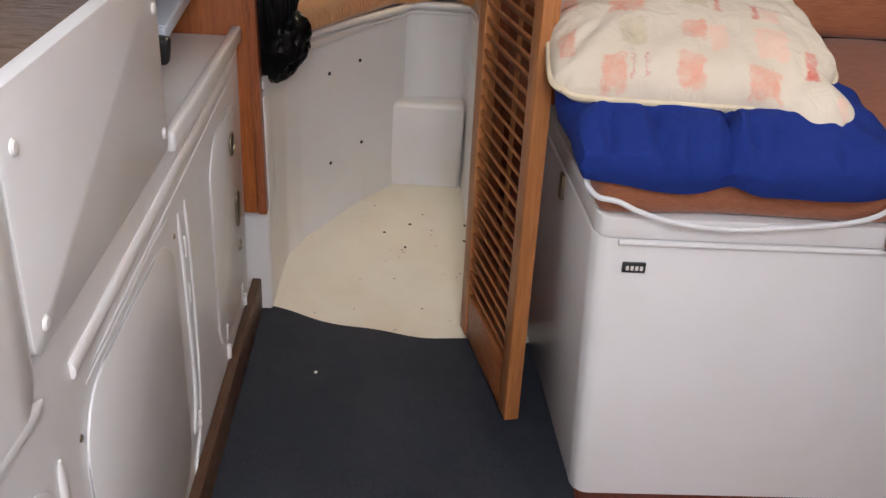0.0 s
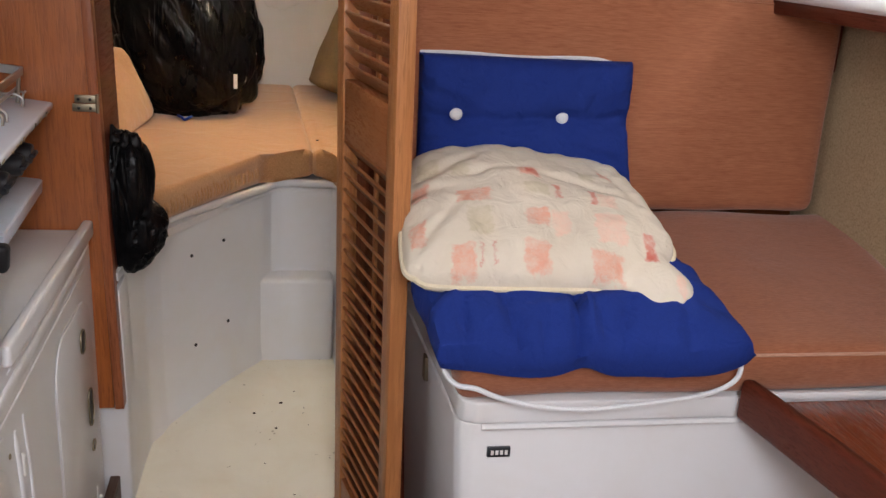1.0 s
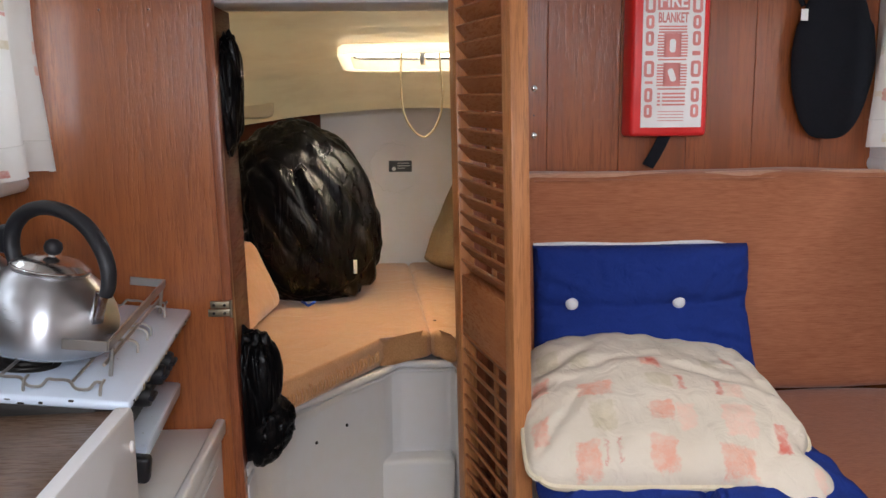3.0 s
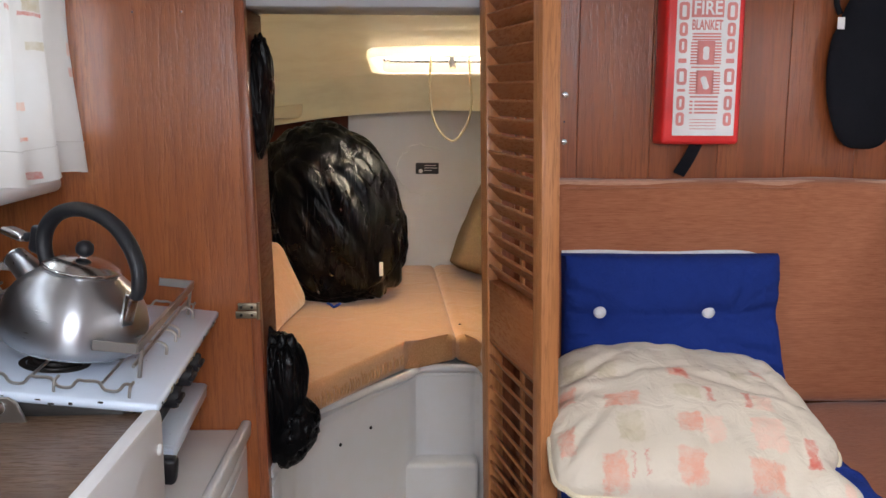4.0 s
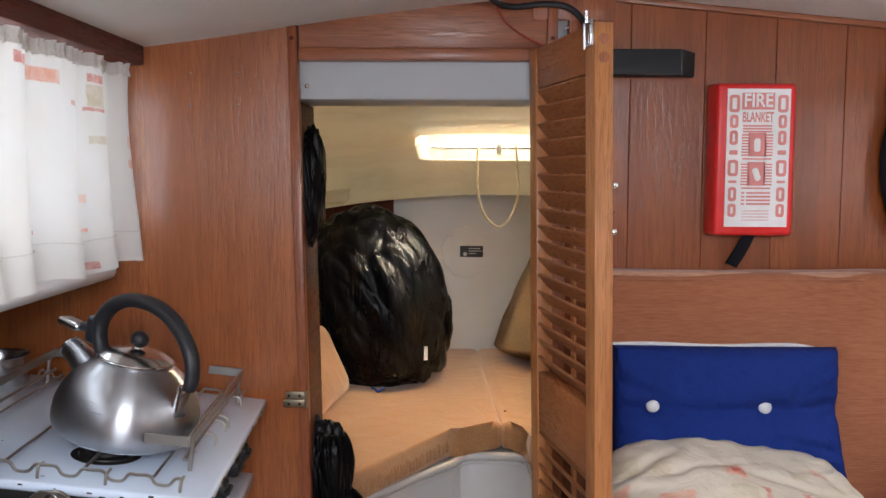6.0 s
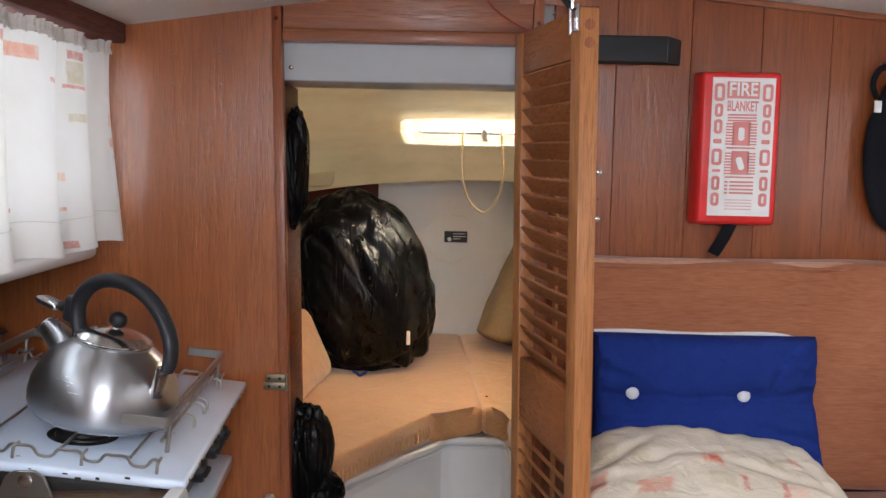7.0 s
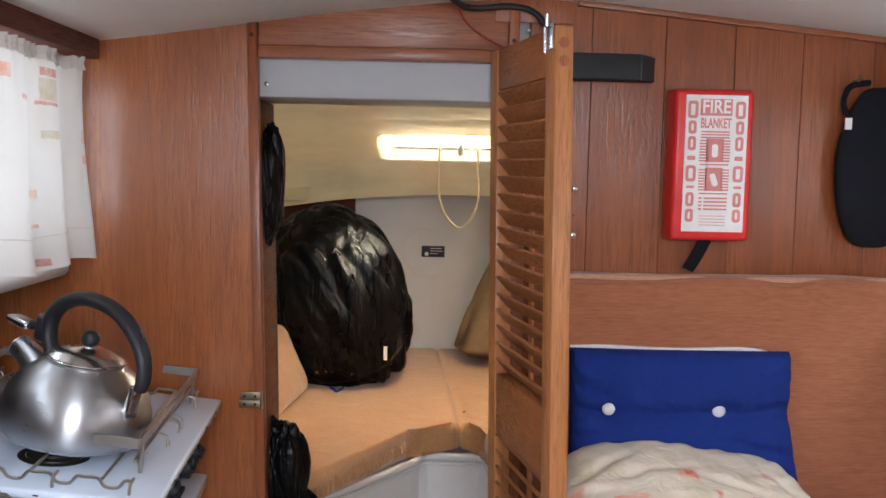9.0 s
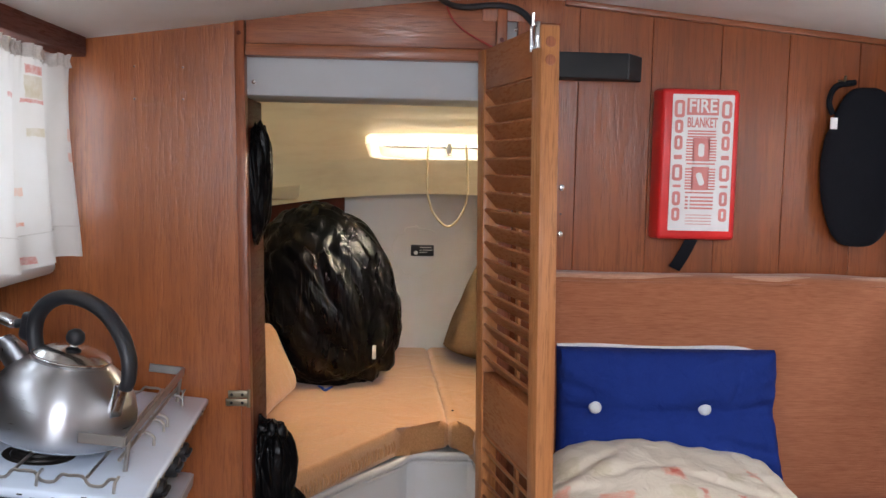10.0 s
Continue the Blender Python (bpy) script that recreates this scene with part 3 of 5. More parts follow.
def star_head(parent, at, facing="-y", r=0.005, material=None, name="screw"):
    bm = lathe([(0.0, 0.0022), (r * 0.55, 0.0020), (r, 0.0008), (r, -0.001)], 14)
    rot = {"-y": pose(0, 0, 0, 90), "+x": pose(0, 0, 0, 0, 90), "-x": pose(0, 0, 0, 0, -90), "+z": pose(0, 0, 0)}[facing]
    bmesh.ops.transform(bm, matrix=Matrix.Translation(at) @ rot, verts=bm.verts[:])
    return part(name, bm, material or CHROME, parent)


# ---- structure ----
def ceiling_z(x):
    """Camber of the cabin top."""
    d = x - 0.55
    return 1.792 - (0.142 if d < 0 else 0.104) * (math.sqrt(d * d + 0.0225) - 0.15)


floor = tagged(part("floor", nbox((-0.9, -2.9, -0.06), (1.75, 0.30, -0.008), 0), GEL_FLOOR), "cream moulded glass fibre cabin sole", "floor", kind="structure")

# dark carpet strip with an uneven forward end
def carpet_pt(u, v):
    x = 0.000 + 0.70 * u
    end = 0.084 - 0.135 * (1 - (1 - min(1, u * 1.25)) ** 2) + 0.006 * math.sin(u * 19)
    y = -2.3 + (end + 2.3) * v
    return Vector((x, y, 0.002 + 0.003 * noise.noise(Vector((x * 6, y * 6, 0)))))


carpet = tagged(part("carpet", sheet(carpet_pt, 30, 60, 0.008), CARPET), "dark blue-grey carpet strip on the cabin sole", "carpet")
sole_board = tagged(part("sole_board", nbox((0.700, -1.8, -0.006), (1.55, -0.545, 0.006), 0.003), DARK), "dark wooden sole board in front of the settee", "floorboard")

# forward bulkhead: veneer panel, door frame, planked panel
def post_lean(bm):
    return bend(bm, lambda p: Vector((p.x + (1.664 - p.z) * 0.0225, p.y, p.z)))


wall_forward = tagged(new("wall_forward"), "varnished teak bulkhead with a doorway", "wall", kind="structure")
part("veneer_panel", lean(prism([(-0.92, 0.0), (-0.004, 0.0), (-0.004, 0.022), (-0.92, 0.022)], 0.30, 1.80)), VENEER, wall_forward)
part("door_post", post_lean(nbox((-0.0115, -0.008, 0.30), (0.008, 0.024, 1.80), 0.0025)), TEAK_V, wall_forward)
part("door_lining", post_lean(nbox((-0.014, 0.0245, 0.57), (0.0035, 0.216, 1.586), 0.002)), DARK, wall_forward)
part("header_panel", nbox((0.0095, 0.0, 1.690), (0.508, 0.022, 1.80), 0.001), TEAK_H, wall_forward)
part("header_rail", nbox((0.0095, -0.010, 1.664), (0.508, 0.024, 1.689), 0.004), TEAK_H, wall_forward)
part("king_post", nbox((0.509, -0.008, 1.664), (0.530, 0.022, 1.80), 0.003), TEAK_V, wall_forward)
part("hinge_post", lean(nbox((0.509, 0.0, 0.02), (0.548, 0.024, 1.662), 0.003)), TEAK_V, wall_forward)
part("backing", nbox((0.552, 0.012, 0.02), (1.62, 0.024, 1.80), 0), DARK, wall_forward)
_px = [0.5525, 0.677, 0.826, 0.967, 1.106, 1.252, 1.385, 1.54]
for a, b in zip(_px, _px[1:]):
    hi = 1.80 if a < 1.3 else 1.30
    part("plank", nbox((a + 0.0003, 0.0, 0.55), (b - 0.0003, 0.0115, hi), 0.0009, 1), TEAK, wall_forward)
part("cable_cover", nbox((0.480, -0.004, 1.745), (0.640, 0.0, 1.80), 0.001), TEAK_V, wall_forward)
part("edge_strip", bend(nbox((0.645, -0.014, -0.006), (1.335, 0.0, 0.006), 0.002), lambda p: Vector((p.x, p.y, p.z + ceiling_z(p.x) - 0.004))), TEAK_H, wall_forward)
for x, z in ((0.650, 1.416), (0.650, 1.321)):
    star_head(wall_forward, (x, -0.001, z), r=0.0062)
for x, z in ((0.650, 1.362), (-0.21, 1.574), (-0.114, 1.575), (-0.21, 1.638), (-0.114, 1.638)):
    star_head(wall_forward, (x, 0.0006, z), r=0.0020, material=SHADOWGAP, name="screw_hole")
for x, z in ((-0.003, 1.708), (0.519, 1.708)):
    star_head(wall_forward, (x, -0.0085, z), r=0.0045, material=DARK, name="wood_plug")
star_head(wall_forward, (0.548, -0.001, 1.73), r=0.004)
# brass hinge leaf left on the post
hinge = thing("hinge", "small tarnished brass hinge leaf on the door post", "hinge", (0, -0.01, 0.95))
for k in range(2):
    part("leaf", nbox((-0.026 + 0.005 * k, -0.013, 0.956 + 0.017 * k), (0.020, -0.0075, 0.971 + 0.017 * k), 0.001), BRASS, hinge)
part("pin", ntube([(0.0215, -0.013, 0.954), (0.0215, -0.013, 0.990)], 0.0036, 10), BRASS, hinge)
for dx in (-0.014, 0.008):
    for dz in (0.963, 0.980):
        star_head(hinge, (dx, -0.0132, dz), r=0.003, material=SOOT)

# cabin top and sides
def roof(u, v):
    x, y = -0.335 + 1.67 * u, -2.75 + 2.75 * v
    edge = 0.06 * max(0, abs(u - 0.5) * 2 - 0.93) / 0.07
    return Vector((x, y, ceiling_z(x) - 0.035 * edge ** 2 + 0.002 * noise.noise(Vector((x * 3, y * 3, 0)))))


ceiling = tagged(part("ceiling", sheet(roof, 40, 30, -0.02, lambda u, v: 0.30 < u < 0.68 and v < 0.24), LINER), "off-white vinyl lined cambered ceiling", "ceiling", kind="structure")


def side_wall(name, x0, x1, z0, win, s):
    """Coachroof side with a window opening; s is the side, minus to port."""
    ya, yb, za, zb = win
    bm = bmesh.new()
    for lo, hi in (((x0, -2.75, z0), (x1, ya, 1.76)), ((x0, yb, z0), (x1, -0.002, 1.76)), ((x0, ya, z0), (x1, yb, za)), ((x0, ya, zb), (x1, yb, 1.76))):
        box(bm, lo, hi, 0)
    w = tagged(part(name, bm, GEL), "white moulded coachroof side with a curtained window", "wall", kind="structure")
    lip = [(x0 if s > 0 else x1) + 0.0 * s, z0]
    edge = ntube([(lip[0] + 0.012 * s, -2.75, z0 + 0.012), (lip[0] + 0.012 * s, -0.004, z0 + 0.012)], 0.018, 16)
    part("rounded_edge", edge, GEL, w)
    return w


wall_port = side_wall("wall_port", -0.42, -0.375, 1.225, (-1.95, -0.13, 1.34, 1.62), -1)
wall_starboard = side_wall("wall_starboard", 1.36, 1.41, 1.245, (-1.40, -0.24, 1.34, 1.62), 1)
for nm, x, ya, yb in (("window_1", -0.41, -1.95, -0.13), ("window_2", 1.40, -1.40, -0.24)):
    w = tagged(new(nm), "long cabin window behind a drawn curtain", "window", kind="structure")
    g = part("pane", nbox((x - 0.003, ya + 0.01, 1.335), (x + 0.003, yb - 0.01, 1.625), 0), GLASS, w)
    g.visible_shadow = False
    bm = bmesh.new()
    for lo, hi in (((x - 0.008, ya, 1.33), (x + 0.008, yb, 1.342)), ((x - 0.008, ya, 1.618), (x + 0.008, yb, 1.63)), ((x - 0.008, ya - 0.002, 1.342), (x + 0.008, ya + 0.01, 1.618)), ((x - 0.008, yb - 0.01, 1.342), (x + 0.008, yb + 0.002, 1.618))):
        box(bm, lo, hi, 0.001, 1)
    part("window_frame", bm, BLACK_METAL, w)

# side decks and hull
side_deck_port = tagged(part("side_deck_port", nbox((-0.95, -2.75, 1.222), (-0.425, -0.002, 1.26), 0), DARK), "dark underside of the side deck", "ceiling", kind="structure")
side_deck_starboard = tagged(part("side_deck_starboard", nbox((1.362, -2.75, 1.215), (1.95, -0.002, 1.2445), 0.004), DARK), "dark wooden underside of the side deck", "ceiling", kind="structure")
hull_port = tagged(part("hull_port", prism([(-0.92, -0.002), (-0.95, -2.75), (-0.98, -2.75), (-0.95, -0.002)], 0.0, 1.24), HULL), "tan carpet lined hull side", "wall", kind="structure")
hull_starboard = tagged(part("hull_starboard", prism([(1.535, -0.002), (1.64, -0.6), (1.72, -2.75), (1.78, -2.75), (1.69, -0.6), (1.60, -0.002)], 0.0, 1.215), HULL), "tan carpet lined hull side beside the settee", "wall", kind="structure")
hull_batten = tagged(part("hull_batten", nbox((1.515, -0.075, 1.10), (1.532, -0.004, 1.214), 0.003), DARK), "dark wooden batten behind the backrest", "trim", kind="structure")
hull_strip = tagged(part("hull_strip", nbox((1.508, -0.060, 0.80), (1.530, -0.004, 1.099), 0.003), GEL), "white moulded strip at the hull side", "trim", kind="structure")

# aft bulkhead with the companionway
bm = bmesh.new()
for lo, hi in (((-0.98, -2.80, -0.02), (0.12, -2.76, 1.80)), ((0.78, -2.80, -0.02), (1.80, -2.76, 1.80)), ((0.12, -2.80, -0.02), (0.78, -2.76, 1.05))):
    box(bm, lo, hi, 0)
wall_aft = tagged(part("wall_aft", bm, TEAK), "teak aft bulkhead with the companionway opening", "wall", kind="structure")

# curtain battens
for nm, x0, x1, lab in (("curtain_batten", -0.372, -0.300, "dark red mahogany batten over the window"), ("curtain_batten", 1.300, 1.358, "dark red mahogany batten over the window")):
    b = thing(nm, lab, "batten", ((x0 + x1) / 2, -0.01, 1.65))
    part("rail", nbox((x0 + 0.02, -2.4, 1.652), (x1, -0.010, 1.693), 0.004), DARK, b)
    star_head(b, (x1 - 0.012 if x0 < 0 else x0 + 0.03, -0.030, 1.6935), "+z", 0.004, CHROME, "screw")
# black strip drawn as the dark of the gap below the ceiling edge
gap_strip = tagged(part("gap_strip", nbox((-0.372, -2.6, 1.694), (-0.318, -0.006, 1.712), 0.002), SHADOWGAP), "black strip for the shade in the gap under the ceiling edge", "trim", kind="structure")
corner_cap = tagged(part("corner_cap", nbox((1.300, -0.10, 1.696), (1.355, -0.004, 1.722), 0.006), WHITE), "white corner moulding under the ceiling", "trim", kind="structure")


# ---- forepeak ----
def deck_profile(y):
    ks = [(0.02, 1.600), (0.205, 1.594), (0.45, 1.575), (0.66, 1.545), (1.0, 1.506), (1.10, 1.490), (1.22, 1.462), (1.32, 1.432), (1.42, 1.392), (1.47, 1.362), (1.50, 1.358), (1.80, 1.39)]
    for (a, za), (b, zb) in zip(ks, ks[1:]):
        if y <= b:
            return za + (zb - za) * max(0, (y - a) / (b - a))
    return ks[-1][1]


def fore_z(x, y):
    return deck_profile(y) - 0.12 * (x - 0.5) ** 2 * min(1, max(0, y) / 1.0)


HX0, HX1, HY0, HY1 = 0.222, 0.672, 0.665, 0.995


def fore_roof(u, v):
    x, y = -0.60 + 2.05 * u, 0.205 + 1.555 * v
    return Vector((x, y, fore_z(x, y) + 0.003 * noise.noise(Vector((x * 4, y * 4, 3)))))


def in_hatch(u, v):
    x, y = -0.60 + 2.05 * u, 0.205 + 1.555 * v
    return HX0 - 0.005 < x < HX1 + 0.005 and HY0 - 0.005 < y < HY1 + 0.005


ceiling_forepeak = tagged(part("ceiling_forepeak", sheet(fore_roof, 82, 124, -0.02, in_hatch), CREAM), "yellowed cream glass fibre deckhead over the berths", "ceiling", kind="structure")
deck_beam = tagged(part("deck_beam", nbox((-0.60, 0.025, 1.588), (1.45, 0.205, 1.80), 0.006), BEAM), "grey-white moulded beam over the doorway", "beam", kind="structure")
star_head(deck_beam, (0.022, 0.0235, 1.615), r=0.0045)
wall_bow = tagged(part("wall_bow", nbox((-0.75, 1.70, 0.4), (1.55, 1.74, 1.55), 0), GEL_FWD), "off-white chain locker bulkhead", "wall", kind="structure")
# brown board added in place of the shade high on the bow bulkhead
bow_panel = tagged(part("bow_panel", nbox((-0.5, 1.675, 1.02), (0.083, 1.698, 1.40), 0.004), DARK), "brown board for the shade high on the chain locker bulkhead", "board", kind="structure")
for nm, xa, xb in (("hull_side_port", -0.62, -0.38), ("hull_side_starboard", 1.45, 1.25)):
    s = -1 if xa < 0 else 1
    tagged(part(nm, prism([(xa, 0.03), (xb, 1.72), (xb + 0.03 * s, 1.72), (xa + 0.03 * s, 0.03)], 0.0, 1.62), GEL_FWD), "off-white hull side in the forepeak", "wall", kind="structure")


hatch = tagged(new("deck_hatch"), "white framed deck hatch with a translucent pane", "hatch", kind="structure")
_tilt = math.degrees(math.atan2(deck_profile(HY1) - deck_profile(HY0), HY1 - HY0))
_hm = Matrix.Translation(((HX0 + HX1) / 2, (HY0 + HY1) / 2, deck_profile((HY0 + HY1) / 2) - 0.002)) @ pose(0, 0, 0, _tilt)
_hw, _hd = HX1 - HX0, HY1 - HY0


def ring(outer, inner, z0, z1):
    bm = bmesh.new()
    L = [[bm.verts.new((x, y, z)) for x, y in pl] for pl, z in ((outer, z0), (outer, z1), (inner, z1), (inner, z0))]
    k = len(outer)
    for a, b in ((0, 1), (1, 2), (2, 3), (3, 0)):
        for i in range(k):
            bm.faces.new((L[a][i], L[a][(i + 1) % k], L[b][(i + 1) % k], L[b][i]))
    return bm


bm = ring(round_rect(_hw + 0.02, _hd + 0.03, 0.055, 7), round_rect(_hw - 0.05, _hd - 0.05, 0.045, 7), -0.026, 0.03)
bmesh.ops.transform(bm, matrix=_hm, verts=bm.verts[:])
part("hatch_frame", bm, ACRYLIC, hatch)
bm = ring(round_rect(_hw - 0.048, _hd - 0.048, 0.04), round_rect(_hw - 0.060, _hd - 0.060, 0.035), 0.004, 0.0095)
bmesh.ops.transform(bm, matrix=_hm, verts=bm.verts[:])
part("gasket", bm, SHADOWGAP, hatch, "dark rubber gasket")
bm = prism(round_rect(_hw - 0.04, _hd - 0.04, 0.04), 0.012, 0.02)
bmesh.ops.transform(bm, matrix=_hm, verts=bm.verts[:])
hp = part("pane", bm, ACRYLIC, hatch, smooth=False)
bm = nbox((-0.0055, -0.0055, -0.046), (0.0055, 0.0055, 0.0), 0.002)
box(bm, (-0.017, -0.004, -0.022), (0.017, 0.004, -0.015), 0.002)
box(bm, (-0.008, -0.005, -0.052), (0.008, 0.005, -0.042), 0.003)
bmesh.ops.transform(bm, matrix=_hm @ Matrix.Translation((0.0, -_hd / 2 + 0.005, -0.004)), verts=bm.verts[:])
part("latch", bm, ACRYLIC, hatch)

cord = thing("cord", "cream cord hanging in a loop from the hatch", "cord", (0.45, 0.668, 1.29))
part("loop", ntube(curve_pts([(0.388, 0.670, 1.530), (0.385, 0.668, 1.46), (0.388, 0.668, 1.38), (0.408, 0.668, 1.322), (0.448, 0.668, 1.290), (0.484, 0.668, 1.328), (0.499, 0.668, 1.39), (0.495, 0.668, 1.46), (0.490, 0.670, 1.53)], 8), 0.0030, 8), ROPE, cord)
part("knot", lathe([(0, -0.016), (0.006, -0.012), (0.0075, 0), (0.005, 0.012), (0, 0.016)], 12, (0.443, 0.655, 1.505)), WHITE, cord)

recess = tagged(part("deck_pad", prism(round_rect(0.16, 0.10, 0.02), 0, 0.012, 0.004, 2, Matrix.Translation((-0.13, 1.36, 1.372)) @ pose(0, 0, 0, 62)), CREAM), "cream moulded pad on the deckhead", "moulding", kind="structure")

# rating plate and the ring of old glue round it
plate = thing("notice_plate", "small black notice plate on the white bulkhead", "sign", (0.387, 1.697, 1.13))
part("plate", nbox((0.342, 1.694, 1.110), (0.432, 1.699, 1.154), 0.003), BLACK, plate)
part("dot", lathe([(0, 0.001), (0.007, 0.001), (0.008, 0)], 16), WHITE, plate)
bpy.data.objects["dot"].matrix_basis = pose(0.362, 1.6935, 1.122, 90)
for i, (w, z) in enumerate(((0.045, 1.143), (0.05, 1.133), (0.03, 1.1235))):
    part("print_bar", nbox((0.376, 1.6925, z), (0.376 + w, 1.6938, z + 0.0018), 0), LABEL, plate)
glue = thing("glue_mark", "ragged ring of old glue on the white bulkhead", "mark", (0.365, 1.698, 1.12))
part("ring", ntube([(0.365 + (0.097 + 0.016 * noise.noise(Vector((a * 0.7, 0.3, 0)))) * math.cos(a * 0.1), 1.6985, 1.125 + (0.097 + 0.016 * noise.noise(Vector((a * 0.7, 0.3, 0)))) * math.sin(a * 0.1)) for a in range(8, 56)], [0.0022 + 0.0012 * noise.noise(Vector((a * 0.9, 9, 0))) for a in range(8, 56)], 6), LINER, glue)

# berth fronts: slanted panel, step and lip
def face_y(x):
    return 0.518 + (x - 0.185) * 1.32


berth = tagged(new("berth_front"), "white moulded berth front with a step and bare screws", "berth", kind="structure")
_in = [(0.034, 0.100), (0.046, face_y(0.050) - 0.045), (0.078, face_y(0.078)), (0.322, face_y(0.322)), (0.345, 0.752), (0.372, 0.765), (0.522, 0.765), (0.536, 0.745), (0.556, 0.028)]


def berth_face(u, v):
    """The inner face, with a rounded cove at its foot."""
    k = u * (len(_in) - 1)
    i = min(int(k), len(_in) - 2)
    a, b = _in[i], _in[i + 1]
    t = k - i
    x, y = a[0] + (b[0] - a[0]) * t, a[1] + (b[1] - a[1]) * t
    z = 0.0 + 0.618 * v
    cx, cy = 0.31, 0.18
    cove = max(0, 0.16 - z) / 0.16 * min(1.0, max(0.0, u - 0.06) * 8)
    d = Vector((cx - x, cy - y, 0)).normalized()
    top = 0.618 if not (x < 0.06 and y < 0.33) else 0.590
    return Vector((x, y, top * v)) + d * 0.022 * cove ** 2


part("front_panel", sheet(berth_face, 64, 18, 0.0), GEL_FWD, berth, angle=60)
part("side_return", post_lean(nbox((-0.014, 0.0245, 0.30), (0.0110, 0.130, 0.568), 0.003)), GEL_FWD, berth)
_lipx = [(0.050, 0.245), (0.078, face_y(0.078) + 0.0), (0.322, face_y(0.322)), (0.347, 0.754), (0.372, 0.765), (0.520, 0.765), (0.540, 0.74), (0.548, 0.66)]
part("lip", ntube([(x + 0.004, y - 0.016, 0.616) for x, y in _lipx], 0.0115, 12), GEL_FWD, berth)
part("lip_bead", ntube([(x + 0.003, y - 0.010, 0.594) for x, y in _lipx], 0.0055, 8), GEL_FWD, berth)
part("berth_top", prism([(-0.6, 0.03), (0.034, 0.03), (0.05, 0.25), (0.345, 0.757), (0.53, 0.767), (0.56, 0.03), (1.42, 0.03), (1.2, 1.7), (-0.4, 1.7)], 0.586, 0.604), GEL_FWD, berth)
part("step", nbox((0.300, 0.690, 0.02), (0.530, 0.775, 0.338), 0.016, 4), GEL_FWD, berth)
for x, z in ((0.144, 0.490), (0.220, 0.500), (0.228, 0.256), (0.148, 0.231)):
    bm = lathe([(0, 0.003), (0.003, 0.0027), (0.0048, 0.001), (0.0048, -0.002)], 12)
    bmesh.ops.transform(bm, matrix=Matrix.Translation((x, face_y(x) - 0.002, z)) @ pose(0, 0, 0, 0, 0, 52.8) @ pose(0, 0, 0, 90), verts=bm.verts[:])
    part("screw", bm, SOOT, berth)


def fore_floor(u, v):
    x, y = 0.0 + 0.62 * u, -0.09 + 0.87 * v
    z = -0.002 + 0.075 * min(1, max(0, (y - 0.05) / 0.5)) + 0.004 * noise.noise(Vector((x * 5, y * 5, 1)))
    if y < -0.05:
        z -= (-0.05 - y) * 0.2
    return Vector((x, y, z))


floor_forepeak = tagged(part("floor_forepeak", sheet(fore_floor, 24, 32, 0.0), GEL_FLOOR), "cream moulded forepeak floor with stains and grit", "floor", kind="structure")
random.seed(5)
for k in range(17):
    x, y = random.uniform(0.30, 0.52), random.uniform(0.05, 0.52)
    if k > 10:
        x, y = random.uniform(0.50, 0.535), random.uniform(-0.02, 0.45)
    r = random.choice((0.0018, 0.0024, 0.003, 0.0055))
    bm = bmesh.new()
    bmesh.ops.create_icosphere(bm, subdivisions=1, radius=r)
    for v in bm.verts:
        v.co = Vector((v.co.x * random.uniform(0.7, 1.5), v.co.y * random.uniform(0.4, 1.1), v.co.z * 0.4))
    z = 0.075 * min(1, max(0, (y - 0.05) / 0.5)) + 0.001
    bmesh.ops.transform(bm, matrix=pose(x, y, z, 0, 0, random.uniform(0, 180)), verts=bm.verts[:])
    tagged(part("leaf_litter", bm, DEBRIS), "dark crumb of dried leaf on the cream floor", "debris", "litter on the forepeak floor")
tagged(part("fluff", nbox((0.163, -0.210, 0.005), (0.170, -0.204, 0.009), 0.0015), WHITE), "white speck of fluff on the dark carpet", "debris")

# berth cushions
cushion_port = thing("berth_cushion", "tan velvet berth cushion with a gathered front edge", "cushion", (0.1, 1.0, 0.605), "berth cushions")
_poly = [(-0.55, 0.17), (0.022, 0.17), (0.312, 0.696), (0.336, 0.734), (0.455, 0.748), (0.468, 0.765), (0.416, 1.66), (-0.42, 1.66)]


def berth_rise(p):
    """The cushions rise a little towards the bow."""
    return p + Vector((0, 0, 0.048 * max(0, (p.y - 0.74) / 0.95) + 0.004 * noise.noise(p * 5)))


port_cover = part("cover", bend(prism(_poly, 0.628, 0.712, 0.026, 5), berth_rise), BERTH, cushion_port)
random.seed(11)
for k in range(36):
    t = 0.22 + 0.76 * k / 35 + random.uniform(-0.006, 0.006)
    x, y = 0.022 + 0.290 * t, 0.17 + 0.526 * t
    h = random.uniform(0.012, 0.028)
    part("gather", ntube(curve_pts([(x + 0.0005, y - 0.0005, 0.642), (x + 0.003, y - 0.002, 0.652 + h * 0.5), (x - 0.002, y + 0.0015, 0.660 + h)], 3), [0.001] + [0.0028] * 5 + [0.001], 6), BERTH, port_cover)
cushion_stb = thing("berth_cushion", "tan velvet berth cushion beside the seam", "cushion", (0.8, 1.0, 0.605), "berth cushions")
part("cover", bend(prism([(0.460, 0.765), (0.474, 0.742), (0.545, 0.742), (0.60, 0.17), (1.38, 0.17), (1.18, 1.66), (0.408, 1.66)], 0.628, 0.714, 0.026, 5), berth_rise), BERTH, cushion_stb)
part("tuft", lathe([(0, 0.722), (0.004, 0.721), (0.005, 0.714)], 10, (0.480, 0.86, 0)), SOOT, cushion_stb)
